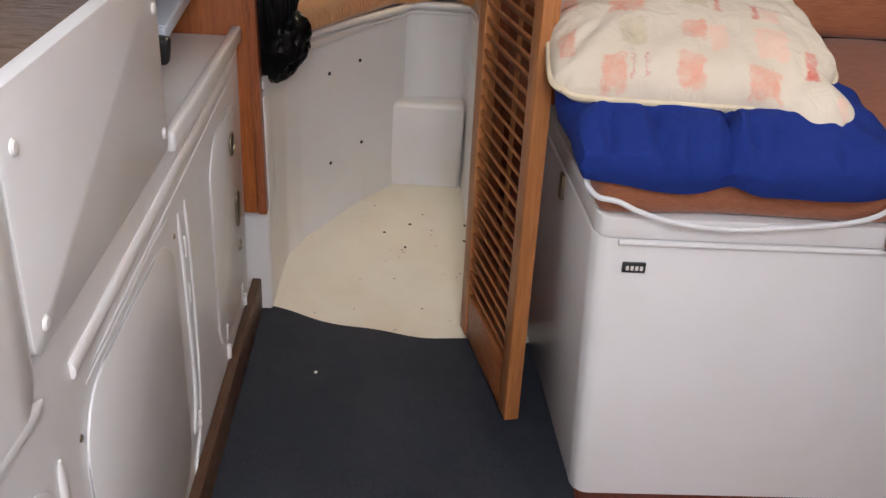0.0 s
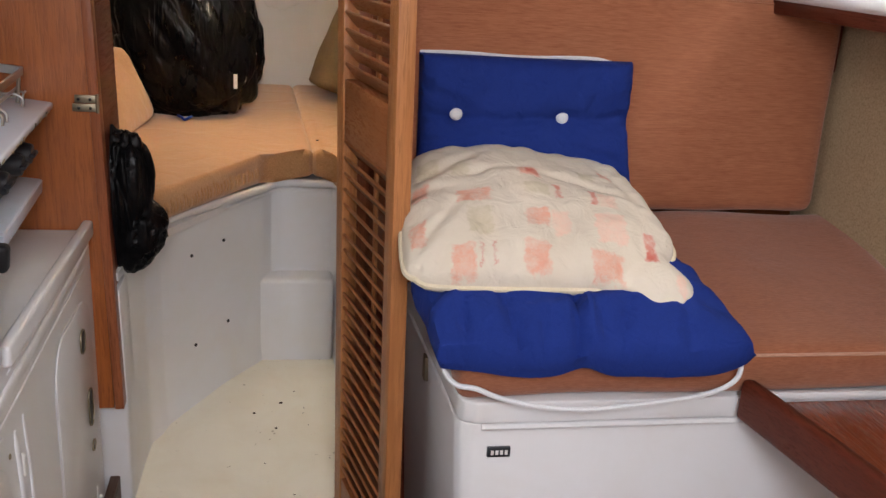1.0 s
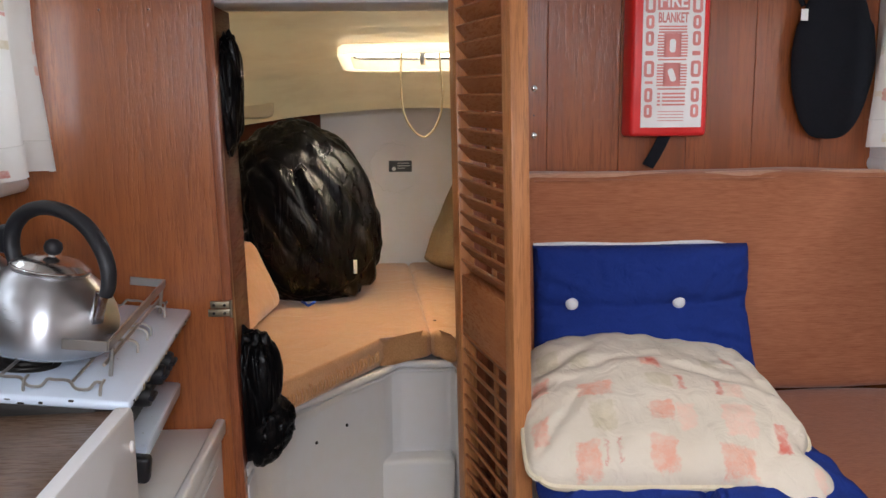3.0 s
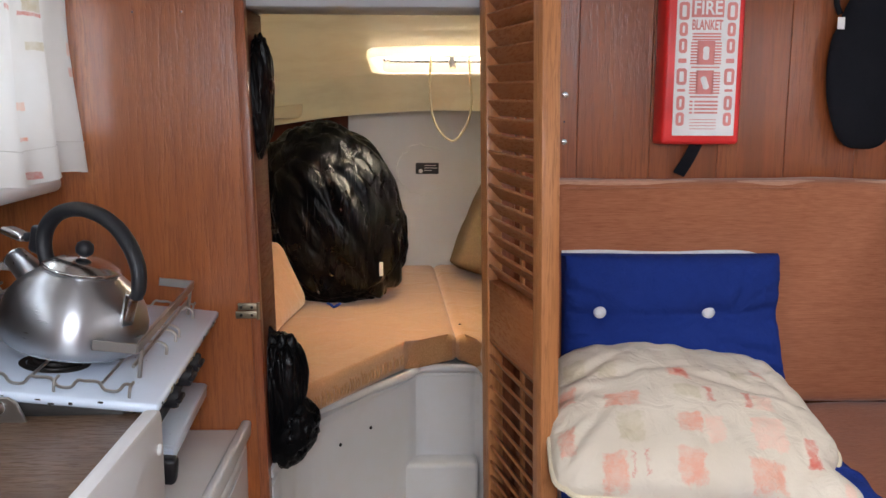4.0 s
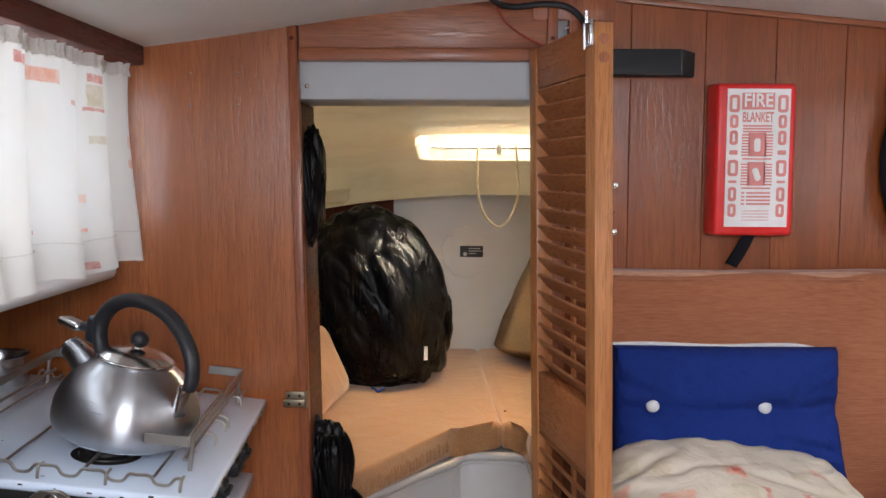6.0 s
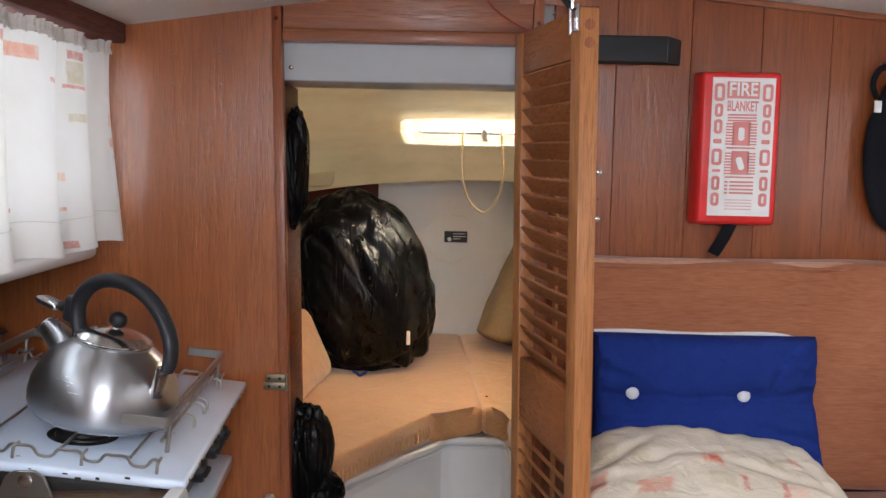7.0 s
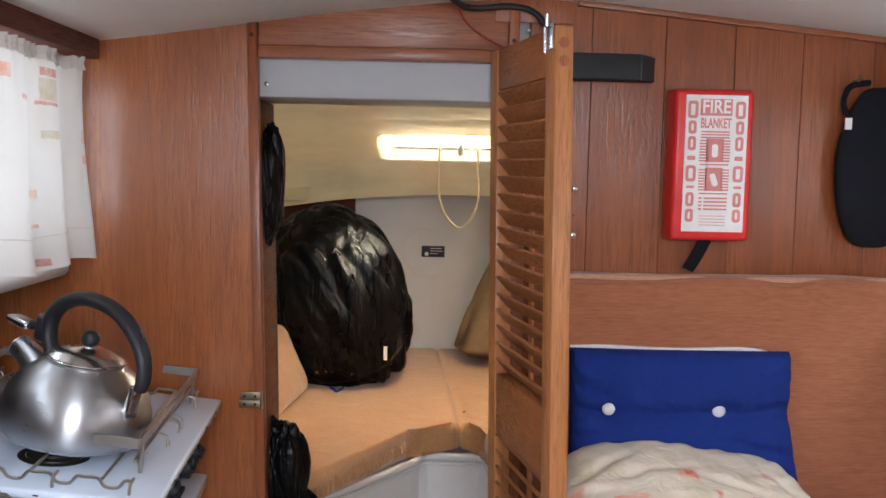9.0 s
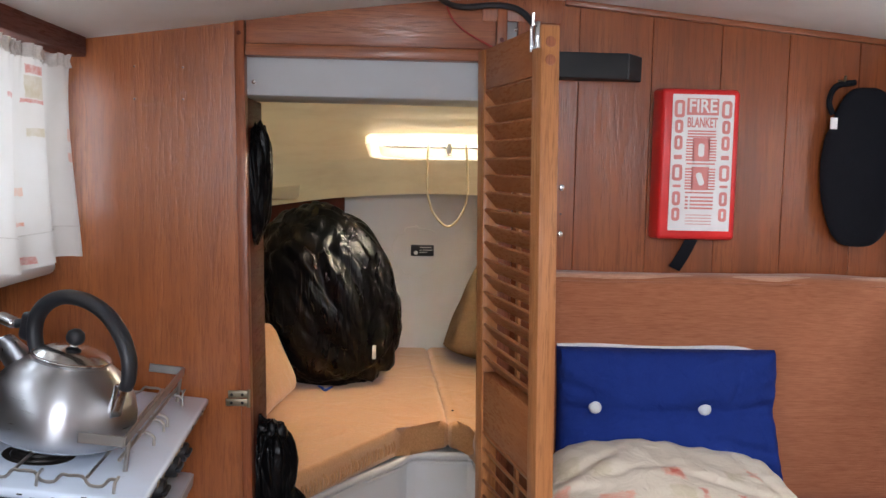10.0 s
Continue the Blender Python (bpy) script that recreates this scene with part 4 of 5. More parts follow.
roll = tagged(part("roll_cushion", bend(foam(0.12, 0.20, 0.13, 0.058, (3, 5, 3), 0.003), lambda p: p + Vector((0.590, 0.64, 0.672))), BERTH), "rounded end of a tan velvet cushion", "cushion", "berth cushions")
bolster = tagged(part("bolster", bend(foam(0.09, 0.50, 0.235, 0.040, (3, 10, 5), 0.004), lambda p: (pose(-0.112, 0.80, 0.836, 0, -24, -6) @ p)), BERTH), "tan velvet bolster standing on the berth", "cushion", "berth cushions")


# bin liners
def bin_bag(name, label, at, radii, turn, seed, square=2.0, fold=0.05, sub=6):
    bm = bmesh.new()
    bmesh.ops.create_icosphere(bm, subdivisions=sub, radius=1.0)
    for v in bm.verts:
        p = v.co.copy()
        q = Vector((p.x * 1.45 + seed + 0.75 * p.z, p.y * 1.5, p.z * 0.50 - 0.30 * p.x))
        n1 = noise.noise(q * 1.1)
        d, _ = noise.voronoi(q * 1.9 + Vector((0.5 * n1, 0.3 * n1, 0.6 * n1)))
        e, _ = noise.voronoi(Vector((q.x * 4.6 + n1, q.y * 4.6, q.z * 2.6 - n1)))
        s, _ = noise.voronoi(Vector((q.x * 10, q.y * 10, q.z * 6)))
        k = 1 + 0.07 * n1 + fold * (2.0 * (d[1] - d[0] - 0.25) + 0.40 * (e[1] - e[0] - 0.25) + 0.05 * (s[1] - s[0] - 0.25))
        co = Vector((p.x * radii[0], p.y * radii[1], p.z * radii[2])) * k
        co *= (abs(p.x) ** square + abs(p.y) ** square + abs(p.z) ** square) ** (-1 / square)
        v.co = co
    bmesh.ops.transform(bm, matrix=Matrix.Translation(at) @ pose(0, 0, 0, *turn), verts=bm.verts[:])
    ob = thing(name, label, "bin bag", (at[0], at[1], at[2] - radii[2]), "black bin bags")
    part("liner", bm, BAG, ob, angle=180)
    return ob


big_bag = bin_bag("bin_bag", "full shiny black bin liner slumped on the berth", (0.060, 1.20, 1.010), (0.238, 0.20, 0.316), (0, -18, 0), 2.0, 2.2, 0.062)
part("tie", ntube(curve_pts([(0.060, 1.012, 0.752), (0.072, 0.992, 0.752), (0.082, 0.985, 0.746), (0.094, 0.996, 0.750), (0.100, 1.014, 0.750)], 5), 0.0042, 8), BLUE_TIE, big_bag, "blue plastic tie")
part("paper_tag", nbox((0.226, 1.045, 0.835), (0.238, 1.048, 0.880), 0.001, 1), LABEL, big_bag, "white paper tag")
bin_bag("bin_bag", "black bin liner hanging inside the door post", (0.013, 0.100, 1.408), (0.036, 0.050, 0.128), (0, 2, 0), 7.0, 2.2, 0.075, 6)
low_bag = bin_bag("bin_bag", "crumpled black bin liner wedged beside the berth front", (0.028, 0.112, 0.738), (0.070, 0.062, 0.165), (0, 6, 0), 9.0, 2.0, 0.10, 6)
bm = bmesh.new()
bmesh.ops.create_icosphere(bm, subdivisions=4, radius=1.0)
for v in bm.verts:
    p = v.co.copy()
    k = 1 + 0.2 * (1 - 2 * abs(noise.noise(p * 3 + Vector((5, 1, 0)))))
    v.co = Vector((0.066 + 0.054 * p.x * k + 0.02 * p.z, 0.108 + 0.050 * p.y * k, 0.662 + 0.072 * p.z * k))
part("torn_corner", bm, BAG, low_bag, angle=180)
sack = bmesh.new()
bmesh.ops.create_icosphere(sack, subdivisions=5, radius=1.0)
for v in sack.verts:
    p = v.co.copy()
    h = (p.z + 1) / 2
    flat = math.hypot(p.x, p.y) or 1.0
    r = (0.235 * (1 - 0.85 * h ** 1.2) + 0.02) * min(1.0, h / 0.10) ** 0.5 * min(1.0, (1 - h) / 0.05) ** 0.5
    r *= 1 + 0.07 * noise.noise(Vector((p.x * 2.2, p.y * 2.2, h * 5))) + 0.03 * math.sin(math.atan2(p.y, p.x) * 7 + h * 3)
    v.co = Vector((0.717 + p.x / flat * r, 1.46 + p.y / flat * r * 0.7, 0.745 + 0.56 * h))
tagged(part("sail_bag", sack, SACK, angle=180), "brown cloth sail bag slumped on the berth", "bag")
tagged(part("folded_cloth", bend(foam(0.10, 0.10, 0.16, 0.035, (3, 3, 4), 0.008), lambda p: p + Vector((0.635, 1.28, 0.815))), GOLD), "ochre folded cloth beside the sail bag", "cloth")


# ---- louvred door, standing open ----
LD, TH = 0.372, 0.032
_d = Vector((0.563 - 0.487, -0.372 + 0.012, 0)).normalized()
_ang = math.degrees(math.atan2(_d.y, _d.x))
DM = Matrix.Translation((0.4765, -0.010, 0)) @ pose(0, 0, 0, 0, 0, _ang)
# local: x along the door from its hinge, y away from the doorway, z up
door = thing("louvre_door", "orange-brown louvred wooden door standing open", "door", (0.52, -0.01, 0.015))


def on_door(bm):
    bmesh.ops.transform(bm, matrix=DM, verts=bm.verts[:])
    return lean(bm)


part("stile", on_door(nbox((0.0, 0.0, 0.018), (0.046, TH, 1.683), 0.003)), DOOR_V, door)
near_stile = part("stile", on_door(nbox((LD - 0.046, 0.0, 0.018), (LD, TH, 1.683), 0.003)), DOOR_V, door)
for z0, z1 in ((0.018, 0.135), (0.925, 1.045), (1.605, 1.683)):
    part("rail", on_door(nbox((0.0465, 0.003, z0), (LD - 0.0465, TH - 0.003, z1), 0.002)), DOOR_H, door)


def slats(z0, z1, count):
    for i in range(count):
        z = z0 + (i + 0.5) * (z1 - z0) / count
        bm = nbox((0.0466, -0.0195, -0.0030), (LD - 0.0466, 0.0195, 0.0030), 0.0012, 1)
        bmesh.ops.transform(bm, matrix=Matrix.Translation((0, TH / 2, z)) @ pose(0, 0, 0, -49 + random.uniform(-1.5, 1.5)), verts=bm.verts[:])
        part("slat", on_door(bm), DOOR_H, door, smooth=False)


slats(0.136, 0.924, 24)
slats(1.046, 1.604, 17)
for z0, z1 in ((0.1355, 0.9245), (1.0455, 1.6045)):
    part("mullion", on_door(nbox((LD / 2 - 0.008, TH - 0.007, z0), (LD / 2 + 0.008, TH - 0.001, z1), 0.001)), DOOR_V, door)
for z in (1.656, 1.627):
    bm = lathe([(0, 0.0015), (0.0085, 0.0012), (0.0092, -0.001)], 18)
    bmesh.ops.transform(bm, matrix=Matrix.Translation((LD, TH / 2, z)) @ pose(0, 0, 0, 0, 90), verts=bm.verts[:])
    part("dowel", on_door(bm), TEAK_V, near_stile)
bm = nbox((LD - 0.024, -0.006, 1.645), (LD - 0.004, -0.0005, 1.688), 0.001)
tube(bm, [(LD - 0.020, -0.010, 1.640), (LD - 0.020, -0.010, 1.682), (LD - 0.006, -0.012, 1.682), (LD - 0.006, -0.012, 1.70)], 0.003, 8)
part("bolt", on_door(bm), CHROME, door, "chrome sliding bolt")
for z in (0.30, 0.98, 1.50):
    part("butt_hinge", on_door(nbox((-0.003, 0.002, z), (-0.0005, TH + 0.004, z + 0.06), 0.0005, 1)), BRASS, door)


# ---- settee ----
settee = tagged(new("settee_base"), "white moulded settee base with a rounded corner", "settee base", kind="structure")
_plan = [(0.640, -0.010), (0.664, -0.525), (0.672, -0.546), (0.688, -0.556), (1.62, -0.556), (1.62, -0.010)]
part("base", bend(prism(_plan, 0.0, 0.560, 0.006, 3), lambda p: p + Vector((0.030 * (1 - p.z / 0.56) * (1 if p.x < 1 else 0) + 0.0, -0.016 * max(0, 1 - p.z / 0.10) ** 2 * (1 if p.y < -0.4 else 0), 0))), GEL, settee, angle=50)
part("rim", prism([(0.644, -0.010), (0.666, -0.532), (0.674, -0.552), (0.692, -0.562), (1.63, -0.562), (1.63, -0.010)], 0.560, 0.5995, 0.004, 3), GEL, settee)
part("bead", ntube([(0.705, -0.560, 0.553), (1.60, -0.560, 0.553)], 0.006, 8), GEL, settee)
badge = thing("maker_plate", "small dark metal maker's plate on the settee base", "plate", (0.738, -0.559, 0.50))
part("plate", nbox((0.718, -0.5635, 0.497), (0.758, -0.5565, 0.515), 0.0012), BLACK_METAL, badge)
for i in range(4):
    part("print_bar", nbox((0.724 + 0.008 * i, -0.5645, 0.502), (0.729 + 0.008 * i, -0.5636, 0.510), 0), LINER, badge)
catch = thing("wall_catch", "small dark metal catch on the side of the settee base", "catch", (0.66, -0.27, 0.53))
part("plate", nbox((0.648, -0.30, 0.505), (0.6575, -0.275, 0.555), 0.002), BRASS, catch)


def seat_pose(p):
    return pose(1.125, -0.315, 0.6975, 11.0, 0, 0) @ p


seat = thing("settee_cushion", "orange-brown velour settee seat cushion", "cushion", (1.12, -0.3, 0.6), "settee cushions")
part("cover", bend(foam(0.935, 0.52, 0.095, 0.026, (26, 14, 3), 0.0035, 4), seat_pose), SETTEE_TOP, seat)
part("seam", bend(ntube([(-0.455, -0.256, 0.036), (0.455, -0.256, 0.036)], 0.0030, 6), seat_pose), SETTEE_EDGE, seat, "paler worn seam")
slot = tagged(part("seat_wedge", nbox((0.70, -0.50, 0.600), (1.55, -0.02, 0.640), 0.004), GEL), "white board under the seat cushion", "board")


def back_pose(p):
    return pose(1.070, -0.052, 1.0215, 90 - 3.0, 0, 0) @ p


back = thing("back_cushion", "orange-brown velour back cushion against the bulkhead", "cushion", (1.07, -0.05, 0.78), "settee cushions")
part("cover", bend(foam(0.915, 0.457, 0.085, 0.030, (30, 16, 3), 0.003, 5, ((-0.0, 0.23, 0.05, 0.006),)), back_pose), SETTEE, back)
part("worn_edge", bend(foam(0.90, 0.016, 0.060, 0.0075, (26, 1, 2), 0.001), lambda p: back_pose(p + Vector((0, 0.2190, 0.002)))), SETTEE_EDGE, back, "lighter worn top edge")
part("seam", bend(ntube(curve_pts([(-0.43, 0.2105, 0.0405), (-0.1, 0.212, 0.041), (0.1, 0.211, 0.0405), (0.43, 0.2105, 0.0405)], 8), 0.0018, 6), back_pose), SETTEE, back)

# blue garden-chair cushion: a seat and a back joined by a fold
blue = thing("blue_cushion", "blue cotton buttoned chair cushion with white piping", "cushion", (0.87, -0.35, 0.72))


def blue_seat(p):
    p = Vector(p)
    if p.x > 0:
        p.z *= 1 - 0.55 * min(1.0, max(0.0, (p.y + 0.08) / 0.25)) * min(1.0, p.x / 0.12)
        p.x *= 1.06 - 0.36 * (p.y + 0.24) / 0.48
    else:
        p.x *= 1.09 - 0.21 * max(0.0, (-p.y - 0.05) / 0.19)
    q = pose(0.872, -0.392, 0.756, 11.5, -2.0, -6.0) @ p
    f = max(0, (-0.42 - q.y) / 0.2)
    q.z -= 0.014 * f ** 2 - 0.010 * f * noise.noise(Vector((q.x * 11, 2.0, 0)))
    q.z += 0.016 * f * math.exp(-((q.x - 0.855) / 0.030) ** 2)
    k = max(0, (q.x - 0.99) / 0.14)
    q.z += 0.010 * f * k
    kl = max(0, (0.735 - q.x) / 0.10)
    q.z += 0.010 * f * kl
    q.y += 0.022 * f * k ** 2
    if q.y < -0.52:
        q.x = 0.872 + (q.x - 0.872) * (1 + 0.05 * f)
    return q


bm, rim = pillow(0.510, 0.480, 0.128, 72, 3.0, 0.03, 0.011, ((0.0, -0.235, 0.045, 0.018), (0.10, -0.20, 0.05, 0.010), (-0.16, -0.21, 0.05, 0.008), (0.02, -0.12, 0.03, 0.006)), 3.0, 0.0, 0.02, ((-0.01, -0.19, 88, 0.08, 0.011, 0.026), (0.06, -0.20, 70, 0.06, 0.010, 0.015), (0.025, -0.20, 96, 0.05, 0.008, 0.012), (-0.12, -0.19, 100, 0.06, 0.010, 0.014), (-0.20, -0.19, 80, 0.05, 0.010, 0.012), (-0.07, -0.21, 84, 0.04, 0.008, 0.010), (0.16, -0.20, 75, 0.06, 0.011, 0.013), (0.05, -0.13, 10, 0.12, 0.014, 0.010)))
part("seat_pad", bend(bm, blue_seat), BLUE, blue)


def blue_back(p):
    p = Vector(p)
    if p.x > 0 and p.y < 0.03:
        p.x += 0.022 * (p.x / 0.215) * ((0.03 - p.y) / 0.167) ** 1.5
    return pose(0.849, -0.118, 0.972, 84, 0, -0.8) @ p


bm, rim2 = pillow(0.430, 0.275, 0.105, 64, 4.0, 0.025, 0.008, ((-0.144, 0.020, 0.030, 0.024), (0.067, 0.022, 0.030, 0.024), (-0.03, 0.020, 0.06, 0.010), (0.16, 0.012, 0.05, 0.011), (0.20, 0.016, 0.04, 0.008), (-0.10, -0.07, 0.05, 0.006), (0.12, -0.06, 0.035, 0.010), (0.18, -0.075, 0.03, 0.008)), 6.0, 0.0, 0.01, ((0.0, 0.021, 1, 0.30, 0.010, 0.009), (0.14, -0.045, -14, 0.08, 0.009, 0.008), (0.16, -0.085, -8, 0.08, 0.008, 0.008), (-0.06, -0.075, 6, 0.12, 0.010, 0.006), (0.13, 0.075, 70, 0.05, 0.008, 0.005), (-0.09, 0.09, 95, 0.04, 0.008, 0.006)))
back_pad = part("back_pad", bend(bm, blue_back), BLUE, blue)
for dx in (-0.144, 0.067):
    bm = lathe([(0, 0.007), (0.007, 0.006), (0.0118, 0.002), (0.0126, -0.002), (0.009, -0.004)], 20)
    bmesh.ops.transform(bm, matrix=pose(0.849, -0.118, 0.972, 84, 0, -0.8) @ Matrix.Translation((dx, 0.025, 0.040)), verts=bm.verts[:])
    part("button", bm, PIPING, back_pad, "white covered button")
pts = [blue_back(Vector((-0.213 + 0.405 * i / 24, 0.138 + 0.0018 * math.sin(i * 0.4) - 0.010 * max(0, (i - 20) / 4) ** 2, -0.004 + 0.001 * math.sin(i)))) for i in range(25)]
part("piping", ntube(pts, 0.0042, 8), PIPING, back_pad, "white piping cord")
_loose = [(0.640, -0.500, 0.690), (0.634, -0.556, 0.664), (0.650, -0.586, 0.648), (0.682, -0.600, 0.646), (0.720, -0.602, 0.630), (0.790, -0.606, 0.614), (0.870, -0.608, 0.609), (0.950, -0.606, 0.614), (1.030, -0.604, 0.622), (1.090, -0.602, 0.634), (1.124, -0.600, 0.654), (1.136, -0.586, 0.676), (1.132, -0.570, 0.690)]
part("piping", ntube(curve_pts(_loose, 6), 0.0046, 8), PIPING, blue, "loose white piping cord hanging along the front")

# patchwork scatter cushion
scatter = thing("scatter_cushion", "cream scatter cushion with faded red and sand blocks", "cushion", (0.82, -0.35, 0.80))


def ear(p):
    """Rounds the corners and draws the starboard front one out into a lobe."""
    q = Vector(p)
    w, d, r = 0.455 / 2 * 0.93, 0.405 / 2 * 0.93, 0.034
    cx, cy = abs(q.x) - (w - r), abs(q.y) - (d - r)
    if cx > 0 and cy > 0:
        s = math.hypot(cx, cy) / max(cx, cy)
        q.x, q.y = math.copysign(w - r + cx / s, q.x), math.copysign(d - r + cy / s, q.y)
    if q.x > 0:
        back = max(0.0, min(1.0, (q.y + 0.10) / 0.28))
        q.z *= 1 - 0.40 * back * min(1.0, q.x / 0.15)
        q.x *= 1.12 - 0.27 * back
    else:
        q.x *= 1.035 - 0.08 * max(0.0, q.y / d)
    g = max(0.0, min(1.0, (0.125 - math.hypot(q.x - w, q.y + d)) / 0.050))
    g = g * g * (3 - 2 * g)
    q += Vector((0.015, -0.030, -0.024)) * g
    if q.y < 0:
        q.y += 0.012 * (-q.y / d) ** 4 * math.exp(-((q.x - 0.135) / 0.022) ** 2)
    if q.x > 0:
        q.x -= 0.014 * (q.x / w) ** 4 * math.exp(-((q.y + 0.125) / 0.026) ** 2)
    return q


def scatter_pose(p):
    return pose(0.814, -0.343, 0.850, 18.5, -1.0, -5.5) @ ear(p)


bm, rim = pillow(0.455, 0.405, 0.150, 72, 2.3, 0.006, 0.010, ((-0.13, 0.0, 0.04, 0.006), (0.05, -0.10, 0.05, 0.008), (0.14, 0.04, 0.05, 0.007), (-0.02, 0.10, 0.05, 0.006)), 1.3, -0.075, 0.02, ((-0.17, -0.10, 60, 0.06, 0.010, 0.008), (0.10, 0.02, -20, 0.10, 0.012, 0.007), (0.02, -0.13, 85, 0.04, 0.012, 0.006), (-0.09, -0.13, 95, 0.04, 0.012, 0.006), (0.13, -0.14, 60, 0.06, 0.010, 0.010), (-0.05, 0.06, 15, 0.10, 0.012, 0.006), (0.17, 0.05, 100, 0.07, 0.010, 0.007), (-0.15, 0.08, 40, 0.07, 0.012, 0.007)))
part("cover", bm, PATCH, scatter)
bend_ob = scatter.children[0]
bend_ob.matrix_parent_inverse = Matrix.Identity(4)
for v in bend_ob.data.vertices:
    v.co = ear(v.co)
bend_ob.matrix_basis = scatter.matrix_basis.inverted() @ pose(0.814, -0.343, 0.850, 18.5, -1.0, -5.5)
part("piping", ntube([scatter_pose(p) for p in rim], 0.0052, 6, True), PATCH_EDGE, scatter)

# table with its fiddle
def table_skew(p):
    return p + Vector((0.17 * (-0.58 - p.y) * (1 if p.x < 1.4 else 0), 0, 0))


table = thing("table", "red-brown varnished table with a raised fiddle", "table", (1.35, -0.95, 0.55))
part("tabletop", bend(nbox((1.160, -1.45, 0.576), (1.60, -0.578, 0.598), 0.004), table_skew), TABLE, table)
part("fiddle", bend(nbox((1.150, -1.45, 0.566), (1.176, -0.572, 0.642), 0.010, 3), table_skew), DARK, table)
part("leg", nbox((1.45, -1.05, 0.012), (1.51, -0.99, 0.576), 0.006), DARK, table)
star_head(table, (1.163, -0.5715, 0.584), "-y", 0.004)
seat_edge = tagged(part("seat_edge", nbox((1.18, -0.577, 0.600), (1.62, -0.566, 0.612), 0.002), GEL), "white moulded edge under the seat cushion", "trim", kind="structure")


# ---- on the bulkhead ----
# fire blanket in its red case
fire = thing("fire_blanket_case", "red plastic fire blanket case with a printed white label", "fire blanket", (0.906, -0.03, 1.33))
FX0, FX1, FZ0, FZ1, FY = 0.829, 0.994, 1.317, 1.619, -0.058
bm = nbox((FX0, FY, FZ0), (FX1, -0.001, FZ1), 0.009, 4)
bend(bm, lambda p: Vector((p.x + (0.006 if p.x < 0.9 else -0.004) * max(0, -p.y / 0.058), p.y, p.z - 0.003 * max(0, -p.y / 0.058) * (1 if p.z > 1.5 else -1))))
part("case", bm, RED, fire)
LX0, LX1, LZ0, LZ1 = 0.846, 0.969, 1.337, 1.606
label_card = part("label", nbox((LX0, FY - 0.0015, LZ0), (LX1, FY + 0.002, LZ1), 0.0008, 1), LABEL, fire, "white printed label", smooth=False)
LY = FY - 0.0022


def ink(x0, z0, x1, z1):
    return part("print_bar", nbox((x0, LY - 0.0004, z0), (x1, LY + 0.0006, z1), 0), INK, label_card, smooth=False)


def lettering(text, x, z, size, width, parent, material, turn=0):
    cu = bpy.data.curves.new("letters", "FONT")
    cu.body, cu.size, cu.align_x, cu.align_y, cu.extrude = text, size, "CENTER", "CENTER", 0.0004
    cu.offset = size * 0.02
    tmp = new("letters", cu)
    bpy.context.view_layer.update()
    me = bpy.data.meshes.new_from_object(tmp.evaluated_get(bpy.context.evaluated_depsgraph_get()))
    bpy.data.objects.remove(tmp)
    xs = [v.co.x for v in me.vertices]
    k = width / (max(xs) - min(xs))
    m = Matrix.Translation((x, LY - 0.0002, z)) @ pose(0, 0, 0, 90) @ pose(0, 0, 0, 0, 0, turn) @ Matrix.Diagonal((k, 1, 1, 1))
    me.transform(m)
    me.materials.append(material)
    ob = new("lettering", me)
    ob.parent = parent
    ob.matrix_parent_inverse = parent.matrix_basis.inverted()
    return ob


# heading block
ink(0.8745, 1.5655, 0.9375, 1.5980), lettering("FIRE", 0.906, 1.582, 0.036, 0.055, label_card, LABEL)
lettering("BLANKET", 0.906, 1.550, 0.027, 0.060, label_card, INK)
for z in (1.5325, 1.527, 1.5215):
    ink(0.878, z, 0.934, z + 0.003)
# brand columns, as plain blocks of letter size
for x0 in (0.850, 0.944):
    z = 1.594
    for i, h in enumerate((0.034, 0.026, 0.028, 0.020, 0.032, 0.012, 0.028, 0.026)):
        w = 0.020 if h > 0.03 else 0.016
        if h > 0.025:
            bm = ring(round_rect(w, h, 0.006, 4), round_rect(w - 0.011, h - 0.012, 0.0024, 4), -0.0004, 0.0006)
        else:
            bm = prism(round_rect(w, h * 0.42, 0.002, 3), -0.0004, 0.0006)
        bmesh.ops.transform(bm, matrix=Matrix.Translation((x0 + 0.010, LY, z - h / 2)) @ pose(0, 0, 0, 90), verts=bm.verts[:])
        part("print_block", bm, INK, label_card, smooth=False)
        z -= h + 0.0045
# two comb-edged picture blocks with a plain pale shape in each
for zc in (1.497, 1.440):
    for i in range(8):
        z = zc + 0.021 - i * 0.0056
        ink(0.876, z - 0.0030, 0.892, z), ink(0.920, z - 0.0030, 0.936, z)
    ink(0.889, zc - 0.022, 0.923, zc + 0.024)
    bm = prism(round_rect(0.012, 0.026, 0.005), -0.0003, 0.0006)
    bmesh.ops.transform(bm, matrix=Matrix.Translation((0.906, LY - 0.0006, zc)) @ pose(0, 0, 0, 90) @ pose(0, 0, 0, 0, 0, 20 if zc < 1.47 else 0), verts=bm.verts[:])
    part("picture_shape", bm, LABEL, label_card, smooth=False)
    ink(0.878, zc - 0.0285, 0.934, zc - 0.0255)
for i in range(4):
    ink(0.888, 1.402 - 0.0072 * i, 0.934, 1.4055 - 0.0072 * i), ink(0.878, 1.402 - 0.0072 * i, 0.884, 1.4055 - 0.0072 * i)
for i in range(4):
    ink(0.880, 1.368 - 0.006 * i, 0.932, 1.3692 - 0.006 * i)
label_card.matrix_basis = Matrix.Translation((0.009, 0, 0))
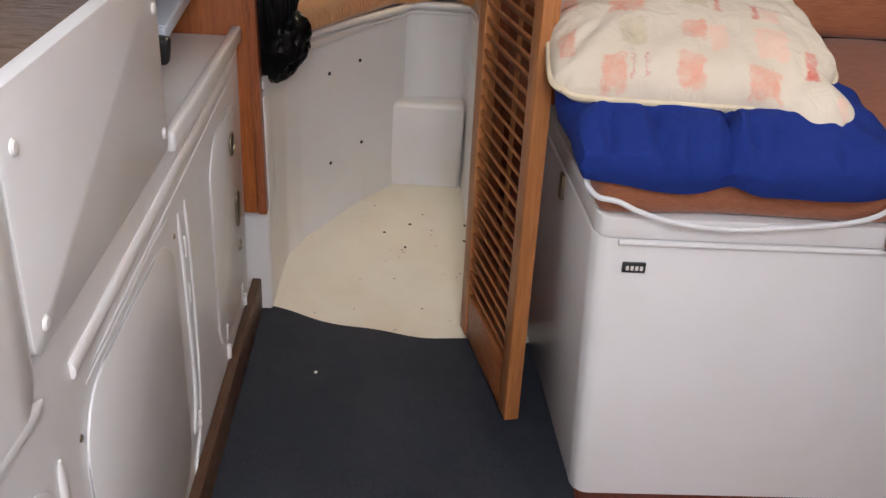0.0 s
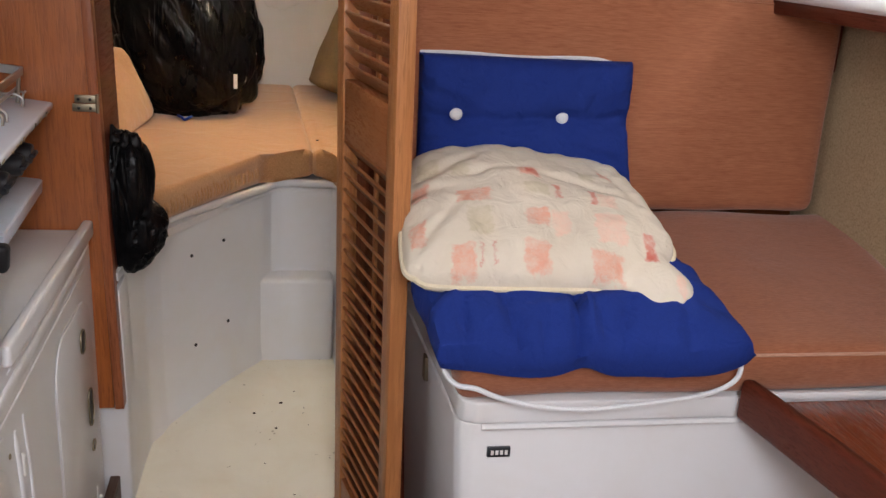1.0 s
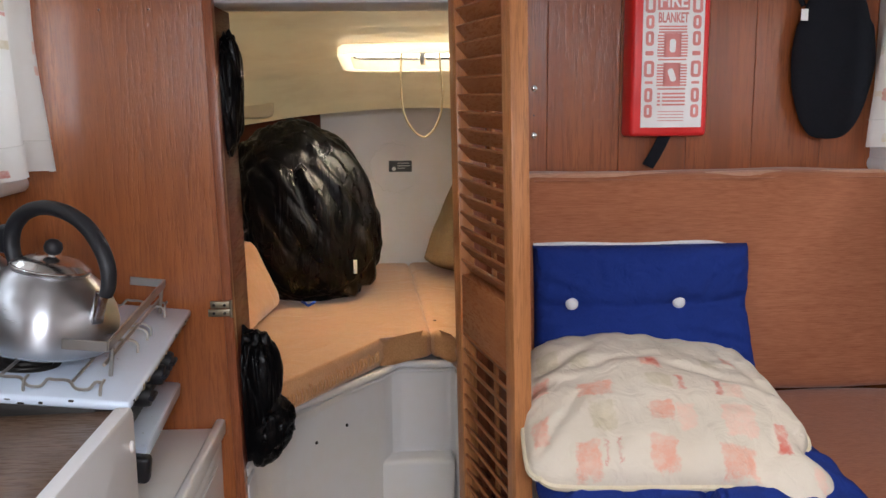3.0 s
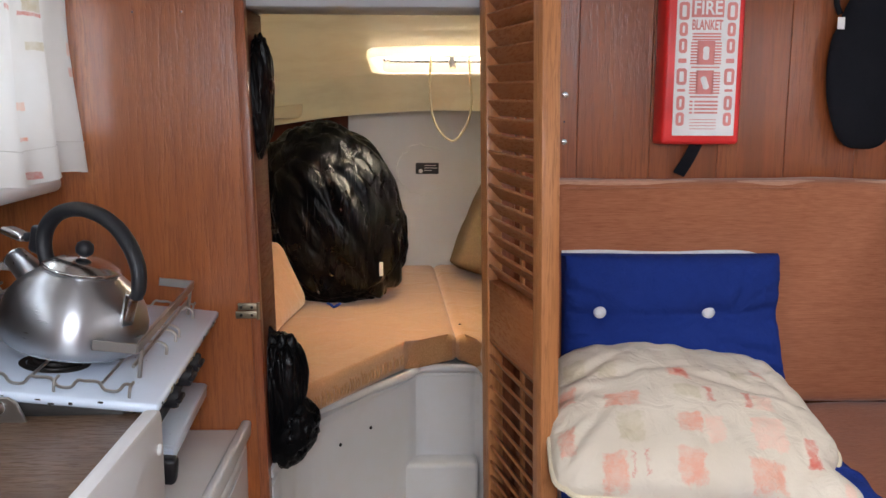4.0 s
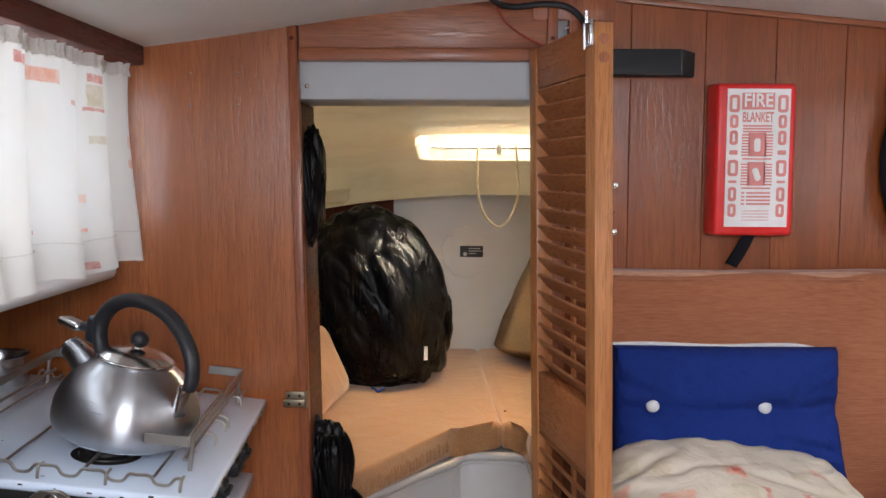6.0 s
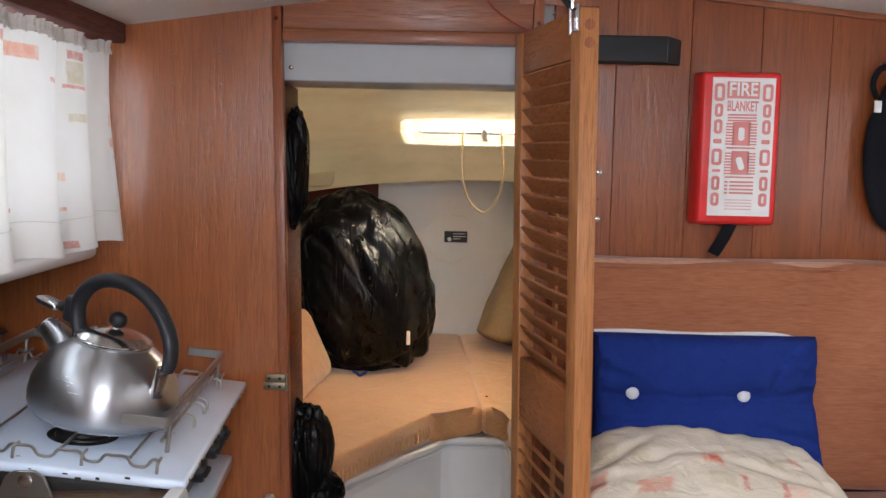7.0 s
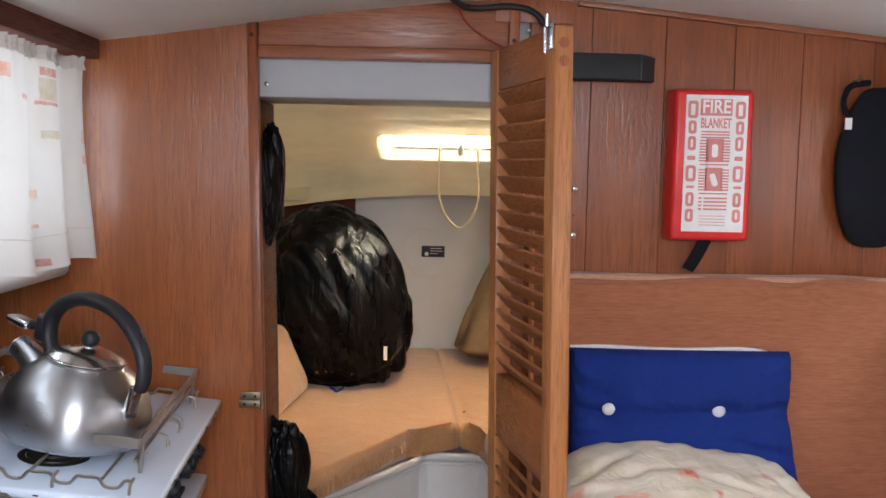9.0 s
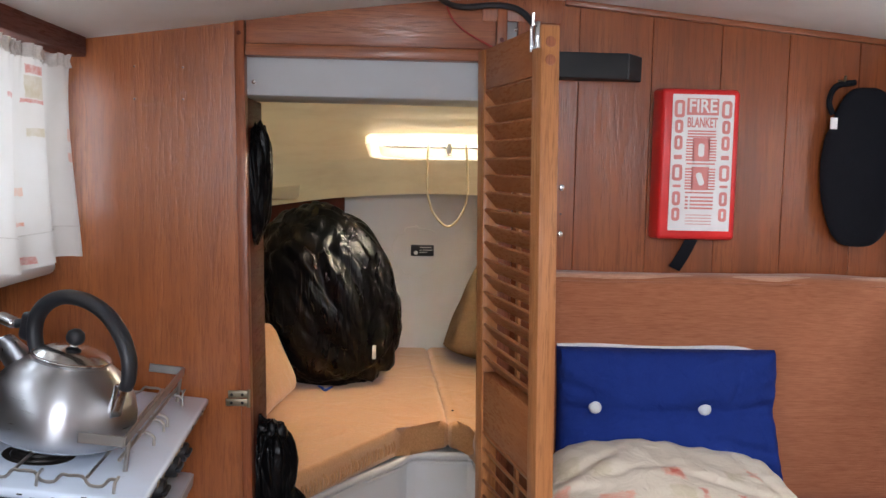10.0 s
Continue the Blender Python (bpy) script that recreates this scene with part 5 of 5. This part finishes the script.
bm = sheet(lambda u, v: Vector((0.904 - 0.030 * v + 0.022 * u, -0.030 + 0.016 * v - 0.006 * math.sin(v * 3), 1.327 - 0.066 * v - 0.010 * u)), 4, 10, 0.003)
part("pull_strap", bm, MITT, fire, "black webbing pull strap")

# black mitt on its hook
mitt = thing("oven_mitt", "black quilted oven mitt hanging on the bulkhead", "oven mitt", (1.25, -0.03, 1.32))


def mitt_pt(u, v):
    a, ph = 2 * math.pi * u, math.pi * v - math.pi / 2
    z = math.sin(ph)
    w = 0.082 * (1 + 0.06 * math.cos(z * 3)) * (0.93 if z > 0.45 else 1.0)
    r = math.cos(ph) ** 0.62 if abs(z) < 0.999 else 0
    x = w * r * math.cos(a)
    return Vector((1.254 + x + 0.004 * z - 0.004 * max(0, z), -0.034 + 0.026 * r * math.sin(a) + 0.003 * noise.noise(Vector((x * 30, z * 4, 2))), 1.470 + 0.160 * z))


part("pad", sheet(mitt_pt, 40, 30), MITT, mitt, angle=180)
part("hanging_loop", ntube(curve_pts([(1.188, -0.030, 1.575), (1.181, -0.026, 1.602), (1.196, -0.022, 1.632), (1.235, -0.02, 1.641)], 6), 0.006, 8), MITT, mitt)
part("cloth_tag", nbox((1.176, -0.050, 1.545), (1.190, -0.046, 1.568), 0.001), LABEL, mitt, "small white cloth tag")
part("hook", ntube(curve_pts([(1.21, -0.001, 1.645), (1.21, -0.022, 1.642), (1.21, -0.030, 1.652)], 5), 0.003, 8), BRASS, mitt)

# black bracket and cables
bracket = thing("wall_bracket", "black metal bracket box on the bulkhead", "bracket", (0.72, -0.03, 1.63))
part("body", prism([(0.600, -0.002), (0.600, -0.055), (0.766, -0.055), (0.805, -0.002)], 1.632, 1.682, 0.002, 1), BLACK_MATT, bracket)
part("end_edge", nbox((0.764, -0.0565, 1.632), (0.767, -0.0545, 1.682), 0.0005), BLACK_METAL, bracket)
cable = tagged(part("cable", ntube(curve_pts([(0.36, -0.25, 1.775), (0.40, -0.06, 1.772), (0.44, -0.020, 1.768), (0.50, -0.016, 1.774), (0.545, -0.020, 1.768), (0.572, -0.03, 1.745), (0.585, -0.034, 1.715), (0.588, -0.030, 1.690), (0.592, -0.020, 1.66)], 8), 0.0062, 8), BLACK), "black cable along the top of the bulkhead", "cable")
cable2 = tagged(part("red_wire", ntube(curve_pts([(0.405, -0.03, 1.772), (0.42, -0.016, 1.745), (0.445, -0.014, 1.722), (0.485, -0.014, 1.700), (0.508, -0.012, 1.690)], 8), 0.0018, 6), REDWIRE), "thin red wire over the doorway", "wire")


# ---- curtains ----
def curtain(name, x, y0, y1, z0, z1, s, label, material=None):
    ob = thing(name, label, "curtain", (x, (y0 + y1) / 2, z0), "cabin curtains")

    def pt(u, v):
        y = y0 + (y1 - y0) * u
        z = z0 + (z1 - z0) * v
        w = abs(y1 - y0) * u
        d = 0.017 * math.sin(w * 48 + 1.3 * math.sin(w * 11) + 0.5 * v) * (0.6 + 0.4 * (1 - v)) + 0.004 * math.sin(w * 27 + v * 2) + 0.003 * math.sin(w * 170 + v * 2) * v ** 4
        flare = 0.020 * (1 - v) ** 2
        return Vector((x + s * (d + flare), y + 0.006 * math.sin(v * 6 + u * 30), z + 0.006 * math.sin(u * 17) * (1 - v)))

    part("cloth", sheet(pt, 150, 22), material or CURTAIN, ob, angle=180)

    def hd(u, v):
        p = pt(u, 1.0)
        w = abs(y1 - y0)
        g = 0.0045 * math.sin(u * w * 420 + 2 * math.sin(u * w * 60)) + 0.004 * math.sin(u * w * 170)
        return Vector((p.x + s * g * (0.4 + 0.6 * abs(2 * v - 1)), p.y, z1 - 0.002 + 0.024 * v + 0.002 * math.sin(u * w * 210)))

    part("heading", sheet(hd, 420, 6), CURTAIN_HEAD, ob, "gathered off-white heading tape", angle=180)
    hem = [pt(i / 150, 0.16) + Vector((s * 0.0015, 0, 0)) for i in range(151)]
    part("hem", ntube(hem, 0.0008, 5), CURTAIN_HEAD, ob)
    part("rod", ntube([(x - s * 0.022, y0, z1 + 0.016), (x - s * 0.022, y1, z1 + 0.016)], 0.0035, 8), WHITE, ob)
    return ob


curtain("curtain", -0.312, -0.100, -0.90, 1.266, 1.622, 1, "white cotton curtain with faded red and sand blocks", CURTAIN_PORT)
curtain("curtain", 1.322, -0.110, -1.50, 1.296, 1.625, -1, "white cotton curtain with faded red blocks beside the settee")


# ---- galley ----
galley = thing("galley_unit", "white moulded galley unit with rounded locker doors", "galley unit", (-0.4, -0.9, 0))
bm = prism([(-0.90, -0.004), (-0.90, -2.2), (-0.014, -2.2), (-0.014, -0.004)], 0.0, 0.706, 0)
part("body", bm, GEL, galley)
part("front_lip", nbox((-0.022, -0.612, 0.700), (-0.002, -0.006, 0.734), 0.006, 3), GEL, galley)
part("stove_well", nbox((-0.80, -0.61, 0.700), (-0.031, -0.006, 0.712), 0.002), GEL_FWD, galley)
part("well_back", nbox((-0.90, -0.61, 0.712), (-0.80, -0.006, 0.90), 0.004), DARK, galley)


def fx(z):
    return -0.0125


def face_plate(y0, y1, z0, z1, r, t=0.0045, name="locker_door", bev=0.003, material=GEL):
    """A rounded raised panel on the front of the unit."""
    w, h = abs(y1 - y0), z1 - z0
    bm = prism(round_rect(w, h, r, 6), 0, t, bev, 2)
    zc, yc = (z0 + z1) / 2, (y0 + y1) / 2
    # the polygon's x runs aft, its y runs up
    m = Matrix(((0, 0, 1, fx(zc) - 0.001), (-1, 0, 0, yc), (0, 1, 0, zc), (0, 0, 0, 1))) 
    bmesh.ops.transform(bm, matrix=m, verts=bm.verts[:])
    return part(name, bm, material, galley)


def face_bar(pts, r, name="bead", material=GEL):
    """A soft half-round moulding along the front of the unit, with rounded ends."""
    run = curve_pts([(0.0, y, z) for y, z in pts], 6)
    k = len(run) - 1
    bm = ntube(run, [r * min(1.0, 0.35 + 1.3 * min(i, k - i)) for i in range(k + 1)], 14)
    return part(name, bend(bm, lambda p: Vector((fx(p.z) + p.x * 0.45, p.y, p.z))), material, galley, angle=60)


face_bar([(-0.02, 0.682), (-0.50, 0.664), (-1.04, 0.646), (-1.062, 0.643)], 0.012)
face_bar([(-0.06, 0.650), (-0.62, 0.626), (-1.02, 0.610)], 0.004)
face_bar([(-1.165, 0.664), (-1.30, 0.676), (-1.60, 0.690)], 0.012)
face_bar([(-1.150, 0.575), (-1.152, 0.40), (-1.150, 0.16)], 0.009)
face_bar([(-0.05, 0.690), (-0.30, 0.688), (-0.60, 0.686)], 0.006)
d1 = face_plate(-0.355, -0.050, 0.135, 0.602, 0.085)
face_bar([(-0.545, 0.590), (-0.530, 0.45), (-0.535, 0.24), (-0.56, 0.13), (-0.62, 0.075)], 0.006)
face_bar([(-0.592, 0.588), (-0.578, 0.45), (-0.570, 0.24), (-0.600, 0.15)], 0.008)
d2 = face_plate(-1.080, -0.640, 0.100, 0.590, 0.085)
d3 = face_plate(-1.62, -1.17, 0.10, 0.60, 0.085)
face_bar([(-0.640, 0.600), (-0.70, 0.612), (-1.05, 0.600)], 0.004)
# finger holes and marks in the near locker door
for y, z, w, h in ((-0.150, 0.529, 0.036, 0.046), (-0.118, 0.368, 0.034, 0.078), (-0.112, 0.276, 0.026, 0.020)):
    bm = prism(round_rect(w, h, w * 0.45, 4), 0, 0.0012)
    m = Matrix(((0, 0, 1, fx(z) + 0.0050), (-1, 0, 0, y), (0, 1, 0, z), (0, 0, 0, 1)))
    bmesh.ops.transform(bm, matrix=m, verts=bm.verts[:])
    part("finger_hole", bm, SOOT, d1)
    bm = ring(round_rect(w + 0.004, h + 0.004, w * 0.5, 4), round_rect(w, h, w * 0.45, 4), 0, 0.003)
    bmesh.ops.transform(bm, matrix=m, verts=bm.verts[:])
    part("hole_rim", bm, BRASS, d1)
for y, z in ((-0.575, 0.52), (-0.570, 0.43), (-0.565, 0.16), (-0.290, 0.165), (-0.270, 0.10), (-0.10, 0.15), (-0.06, 0.10)):
    part("locker_hinge", bend(nbox((-0.006, -0.006, -0.019), (0.006, 0.006, 0.019), 0.004, 3), lambda p, y=y, z=z: Vector((p.x + fx(z), p.y + y, p.z + z))), WHITE, galley)
for y, z in ((-0.630, 0.568), (-0.330, 0.300), (-1.09, 0.555)):
    bm = lathe([(0, 0.002), (0.004, 0.0015), (0.005, 0)], 10)
    bmesh.ops.transform(bm, matrix=Matrix.Translation((fx(z) + 0.001, y, z)) @ pose(0, 0, 0, 0, 90), verts=bm.verts[:])
    part("screw", bm, BRASS, galley)

# removable side board and worktop next to the stove
side_board = thing("worktop_side_board", "white painted board standing beside the worktop", "board", (0, -0.9, 0.71))
bm = prism(round_rect(0.545, 0.268, 0.018, 4), -0.011, 0.011, 0.004, 2)
m = Matrix(((0, 0, 1, -0.020), (-1, 0, 0, -0.895), (0, 1, 0, 0.846), (0, 0, 0, 1)))
bmesh.ops.transform(bm, matrix=m, verts=bm.verts[:])
part("board", bm, GEL, side_board)
for y, z in ((-0.645, 0.925), (-0.645, 0.745), (-1.135, 0.738), (-1.14, 0.925)):
    bm = lathe([(0, 0.004), (0.006, 0.0035), (0.0085, 0.001), (0.0085, -0.001)], 14)
    bmesh.ops.transform(bm, matrix=Matrix.Translation((-0.009, y, z)) @ pose(0, 0, 0, 0, 90), verts=bm.verts[:])
    part("screw_cap", bm, WHITE, side_board)
aft_board = thing("worktop_side_board", "white moulded board further aft beside the worktop", "board", (0, -1.6, 0.66))
bm = prism(round_rect(0.95, 0.30, 0.05, 5), -0.010, 0.010, 0.004, 2)
m = Matrix(((0, 0, 1, -0.018), (-1, 0, 0, -1.655), (0, 1, 0, 0.815), (0, 0, 0, 1)))
bmesh.ops.transform(bm, matrix=m, verts=bm.verts[:])
part("board", bm, GEL, aft_board)
worktop = thing("worktop", "brown veneered galley worktop with a dark edge", "worktop", (-0.4, -1.3, 0.706))
part("top", nbox((-0.88, -2.15, 0.938), (-0.039, -0.598, 0.962), 0.003), WORKTOP, worktop)
part("carcass", nbox((-0.86, -2.12, 0.706), (-0.040, -0.640, 0.9375), 0.002), GEL, worktop)
part("edge_strip", nbox((-0.0385, -2.15, 0.936), (-0.0325, -0.598, 0.966), 0.001), SHADOWGAP, worktop)
stay = part("stay", prism([(-0.275, 0.955), (-0.260, 0.990), (-0.248, 0.998), (-0.218, 0.998), (-0.206, 0.990), (-0.191, 0.955)], -0.003, 0.003, 0.0012, 1, Matrix.Translation((0, -0.633, 0)) @ pose(0, 0, 0, 90)), WIRE, worktop, "steel gimbal bracket with a screw")
star_head(worktop, (-0.231, -0.6365, 0.984), "-y", 0.010)

# gas stove
stove = thing("gas_stove", "chipped white enamel two-burner gas stove", "stove", (-0.29, -0.32, 0.712))
SR = pose(-0.036, -0.320, 0.977, 0, 0, 3.8) @ pose(0, 0, 0, 0, 6.8, 0) @ Matrix.Translation((0, 0, -0.977))
# local: x is the aisle side, y forward


def on_stove(bm):
    bmesh.ops.transform(bm, matrix=SR, verts=bm.verts[:])
    return bm


hob = part("hob", on_stove(nbox((-0.53, -0.290, 0.962), (0.0, 0.290, 0.977), 0.006, 3)), ENAMEL, stove, "white enamel hob with rusty chipped rim")
part("hob_skirt", on_stove(nbox((-0.515, -0.280, 0.936), (-0.050, 0.280, 0.9615), 0.002)), SOOT, stove)
part("oven_body", on_stove(nbox((-0.51, -0.27, 0.740), (-0.085, 0.272, 0.9355), 0.006)), SOOT, stove)
random.seed(21)
for k in range(26):
    # rust where the rim has lost its enamel
    y = random.uniform(-0.28, 0.28)
    s = random.uniform(0.002, 0.007)
    part("rust_spot", on_stove(nbox((-0.004, y - s, 0.9635 + random.uniform(0, 0.004)), (0.0012, y + s, 0.9675 + random.uniform(0, 0.006)), 0.0008, 1)), BRASS if k % 3 else SOOT, hob, smooth=False)
for k in range(9):
    x = random.uniform(-0.45, -0.01)
    s = random.uniform(0.0015, 0.0045)
    h = random.uniform(0.964, 0.973)
    part("rust_spot", on_stove(nbox((x - s, -0.2908, h), (x + s, -0.288, h + random.uniform(0.0015, 0.004)), 0.0008, 1)), SOOT, hob, smooth=False)
for y in (0.165, 0.080, -0.040):
    bm = lathe([(0.0, 0.034), (0.017, 0.033), (0.019, 0.028), (0.020, 0.006), (0.024, 0.003), (0.024, 0)], 20)
    box(bm, (-0.004, -0.020, 0.030), (0.004, 0.020, 0.040), 0.002, 1)
    bmesh.ops.transform(bm, matrix=Matrix.Translation((-0.046, y, 0.902)) @ pose(0, 0, 0, 0, 90), verts=bm.verts[:])
    part("knob", on_stove(bm), BLACK, stove, "black control knob")
part("control_panel", on_stove(nbox((-0.0845, -0.27, 0.836), (-0.0465, 0.272, 0.935), 0.002)), SOOT, stove)
part("grill_shelf", on_stove(nbox((-0.130, -0.085, 0.820), (-0.008, 0.250, 0.834), 0.003)), ENAMEL, stove, "white enamel grill shelf")
part("grill_door", on_stove(nbox((-0.030, -0.095, 0.805), (-0.006, 0.252, 0.832), 0.003)), ENAMEL, stove)
part("oven_door", on_stove(nbox((-0.0845, -0.265, 0.742), (-0.070, 0.265, 0.815), 0.003)), ENAMEL, stove)
part("handle", on_stove(nbox((-0.065, -0.118, 0.776), (0.004, -0.090, 0.822), 0.008, 3)), BLACK, stove, "black plastic handle")
part("side_cheek", on_stove(nbox((-0.090, -0.285, 0.735), (-0.030, -0.268, 0.80), 0.003)), ENAMEL, stove)
for y in (-0.140, 0.135):
    bm = lathe([(0.0, 0.011), (0.026, 0.011), (0.031, 0.009), (0.033, 0.005), (0.040, 0.003), (0.041, 0.0)], 28, (-0.190, y, 0.977))
    part("burner", on_stove(bm), SOOT, stove, "blackened burner cap")
    bm = lathe([(0.042, 0.0008), (0.050, 0.0012), (0.053, 0.0)], 28, (-0.190, y, 0.977))
    part("burner_dish", on_stove(bm), SOOT, stove)
# wire pan support
Z0, Z1 = 0.979, 0.996


def wavy(x0, x1, y, feet):
    """A cross wire that dips to a foot here and there."""
    pts = []
    n = 6
    for i in range(n):
        a = x0 + (x1 - x0) * i / n
        s = (x1 - x0) / n
        pts += [(a, y, Z1), (a + 0.30 * s, y, Z1), (a + 0.45 * s, y, Z1 - 0.011), (a + 0.72 * s, y, Z1 - 0.011), (a + 0.86 * s, y, Z1)]
    pts.append((x1, y, Z1))
    return pts


for y in (-0.268, 0.245):
    part("wire", on_stove(ntube(curve_pts(wavy(-0.44, -0.045, y, 3), 3), 0.0024, 7)), WIRE, stove, "bent steel wire")
    for x in (-0.44, -0.245, -0.150, -0.045):
        part("wire_foot", on_stove(ntube(curve_pts([(x, y + 0.012, Z1), (x, y - 0.004, Z1 - 0.001), (x, y - 0.008, Z0 + 0.009), (x, y - 0.007, Z0)], 4), 0.0024, 7)), WIRE, stove)
for x in (-0.395, -0.295, -0.185, -0.085):
    part("wire", on_stove(ntube([(x, -0.268, Z1), (x, 0.245, Z1)], 0.0024, 7)), WIRE, stove)
for y in (-0.05, 0.03, 0.06, 0.20):
    part("wire_foot", on_stove(ntube(curve_pts([(-0.085, y, Z1), (-0.055, y, Z1 + 0.004), (-0.040, y, Z1 - 0.002), (-0.038, y, Z0)], 4), 0.0024, 7)), WIRE, stove)


def fiddle_bar(x, s, ya, yb, z):
    """A flat clamp bar with its two ends turned in."""
    bm = nbox((x - 0.0022, ya, z - 0.008), (x + 0.0022, yb, z + 0.008), 0.001, 1)
    for y in (ya, yb):
        a, b = sorted((x, x + s * 0.066))
        box(bm, (a, y - 0.0022, z - 0.008), (b, y + 0.0022, z + 0.008), 0.001, 1)
    part("fiddle_bar", on_stove(bm), WIRE, stove, "flat steel pan clamp")
    for y in (ya + 0.03, yb - 0.03):
        part("clamp_post", on_stove(ntube([(x, y, z - 0.007), (x, y, Z0)], 0.0035, 8)), WIRE, stove)
    part("clamp_wire", on_stove(ntube([(x + s * 0.006, ya + 0.01, Z1 + 0.006), (x + s * 0.006, yb - 0.01, Z1 + 0.006)], 0.0030, 7)), WIRE, stove)


fiddle_bar(-0.052, -1, -0.212, 0.258, 1.033)
fiddle_bar(-0.420, 1, -0.212, 0.258, 1.033)

# kettle
kettle = thing("kettle", "brushed steel whistling kettle with a black handle", "kettle", (-0.196, -0.44, 1.007))
KM = pose(-0.199, -0.440, 1.0255, 0, 11.0, 0) @ pose(0, 0, 0, 0, 0, -28) @ Matrix.Diagonal((0.985, 0.985, 0.965, 1))
prof = [(0.0, 0.0), (0.098, 0.0), (0.105, 0.002), (0.1105, 0.007), (0.1140, 0.016), (0.1155, 0.030), (0.1138, 0.050), (0.107, 0.071), (0.096, 0.089), (0.081, 0.104), (0.068, 0.114), (0.061, 0.1185), (0.0595, 0.120), (0.061, 0.122), (0.059, 0.124), (0.053, 0.1245)]


def on_kettle(bm):
    bmesh.ops.transform(bm, matrix=KM, verts=bm.verts[:])
    return bm


kettle_body = part("body", lathe(prof, 72), STEEL, kettle, angle=60)
kettle_body.matrix_basis = KM
part("base_ring", on_kettle(lathe([(0.094, -0.002), (0.103, -0.001), (0.106, 0.004), (0.105, 0.009)], 64)), CHROME, kettle)
lid = part("lid", on_kettle(lathe([(0.058, 0.1245), (0.0575, 0.128), (0.048, 0.135), (0.032, 0.1405), (0.013, 0.143), (0.0, 0.143)], 56)), CHROME, kettle, "polished steel lid")
part("lid_rim", on_kettle(ntube([(0.0585 * math.cos(a * math.pi / 24), 0.0585 * math.sin(a * math.pi / 24), 0.1255) for a in range(48)], 0.0024, 8, True)), CHROME, lid)
part("knob_stem", on_kettle(lathe([(0.007, 0.142), (0.005, 0.147), (0.008, 0.150)], 16)), CHROME, lid)
part("lid_knob", on_kettle(lathe([(0.0, 0.145), (0.007, 0.146), (0.0130, 0.151), (0.0145, 0.158), (0.0125, 0.166), (0.006, 0.171), (0.0, 0.172)], 24)), BLACK, lid, "black round lid knob")
sp = [(-0.070, 0, 0.064), (-0.108, 0, 0.085), (-0.132, 0, 0.096), (-0.152, 0, 0.104)]
part("spout", on_kettle(ntube(curve_pts(sp, 6), [0.027 - 0.008 * i / 18 for i in range(19)], 24)), STEEL_SPOUT, kettle)
part("spout_rim", on_kettle(ntube([(-0.1525 + 0.0185 * 0.43 * math.cos(a * math.pi / 12), 0.0185 * math.sin(a * math.pi / 12), 0.1042 + 0.0185 * 0.90 * math.cos(a * math.pi / 12)) for a in range(24)], 0.0022, 6, True)), CHROME, kettle)
part("whistle", on_kettle(bend(nbox((-0.182, -0.015, 0.134), (-0.130, 0.015, 0.148), 0.0060, 4), lambda p: p + Vector((0, 0, -0.05 * (p.x + 0.09))))), CHROME, kettle, "chrome whistle lever")
arch = [(-0.076, 0, 0.112), (-0.090, 0, 0.140), (-0.090, 0, 0.170), (-0.070, 0, 0.198), (-0.034, 0, 0.216), (0.012, 0, 0.220), (0.056, 0, 0.210), (0.092, 0, 0.186), (0.115, 0, 0.156), (0.122, 0, 0.126), (0.119, 0, 0.108)]
cp = curve_pts(arch, 6)
bm = bmesh.new()
tube(bm, cp, [0.0095 + 0.0026 * math.sin(math.pi * min(1.0, 0.15 + 0.85 * i / (len(cp) - 1))) for i in range(len(cp))], 16)
part("handle", on_kettle(bend(bm, lambda p: Vector((p.x, p.y * 1.25, p.z)))), BLACK, kettle, "black plastic arched handle")
bm = nbox((-0.116, -0.013, 0.124), (-0.082, 0.013, 0.172), 0.009, 3)
tube(bm, [(-0.100, 0, 0.150), (-0.118, 0, 0.149), (-0.134, 0, 0.144)], 0.0080, 10)
part("handle_boss", on_kettle(bm), BLACK, kettle)
part("handle_bracket", on_kettle(bend(nbox((0.104, -0.012, 0.058), (0.114, 0.012, 0.114), 0.003), lambda p: p + Vector((0.10 * (p.z - 0.086), 0, 0)))), CHROME, kettle, "chrome handle bracket")
part("handle_bracket", on_kettle(nbox((-0.084, -0.012, 0.088), (-0.070, 0.012, 0.116), 0.003)), CHROME, kettle, "chrome handle bracket")

# small saucepan behind the kettle
pot = thing("saucepan", "small polished steel saucepan on the back burner", "saucepan", (-0.555, -0.125, 1.007))
part("body", lathe([(0, 0), (0.050, 0), (0.056, 0.004), (0.057, 0.075), (0.060, 0.078), (0.0575, 0.079), (0.055, 0.074), (0.053, 0.008), (0, 0.006)], 48, (-0.555, -0.135, 1.008)), CHROME, pot)
part("handle", ntube([(-0.605, -0.16, 1.07), (-0.66, -0.20, 1.085), (-0.72, -0.24, 1.09)], 0.008, 10), BLACK, pot)

# base trim along the galley, moulded white foot beyond it
toe = tagged(part("baseboard", bend(nbox((-0.0125, -2.2, -0.006), (0.003, 0.058, 0.054), 0.003), lambda p: p + Vector((0.006 if p.x > -0.006 else 0.0, 0, 0.035 if p.z > 0.03 else 0.0)) * (max(0.0, p.y + 2.2) / 2.2) ** 3), TOE_WOOD), "dark wooden trim at the foot of the galley", "baseboard", kind="structure")
toe2 = tagged(part("moulded_foot", nbox((-0.20, 0.060, 0.0), (0.0345, 0.150, 0.2995), 0.008, 3), GEL_FWD), "white moulded foot of the doorway", "trim", kind="structure")
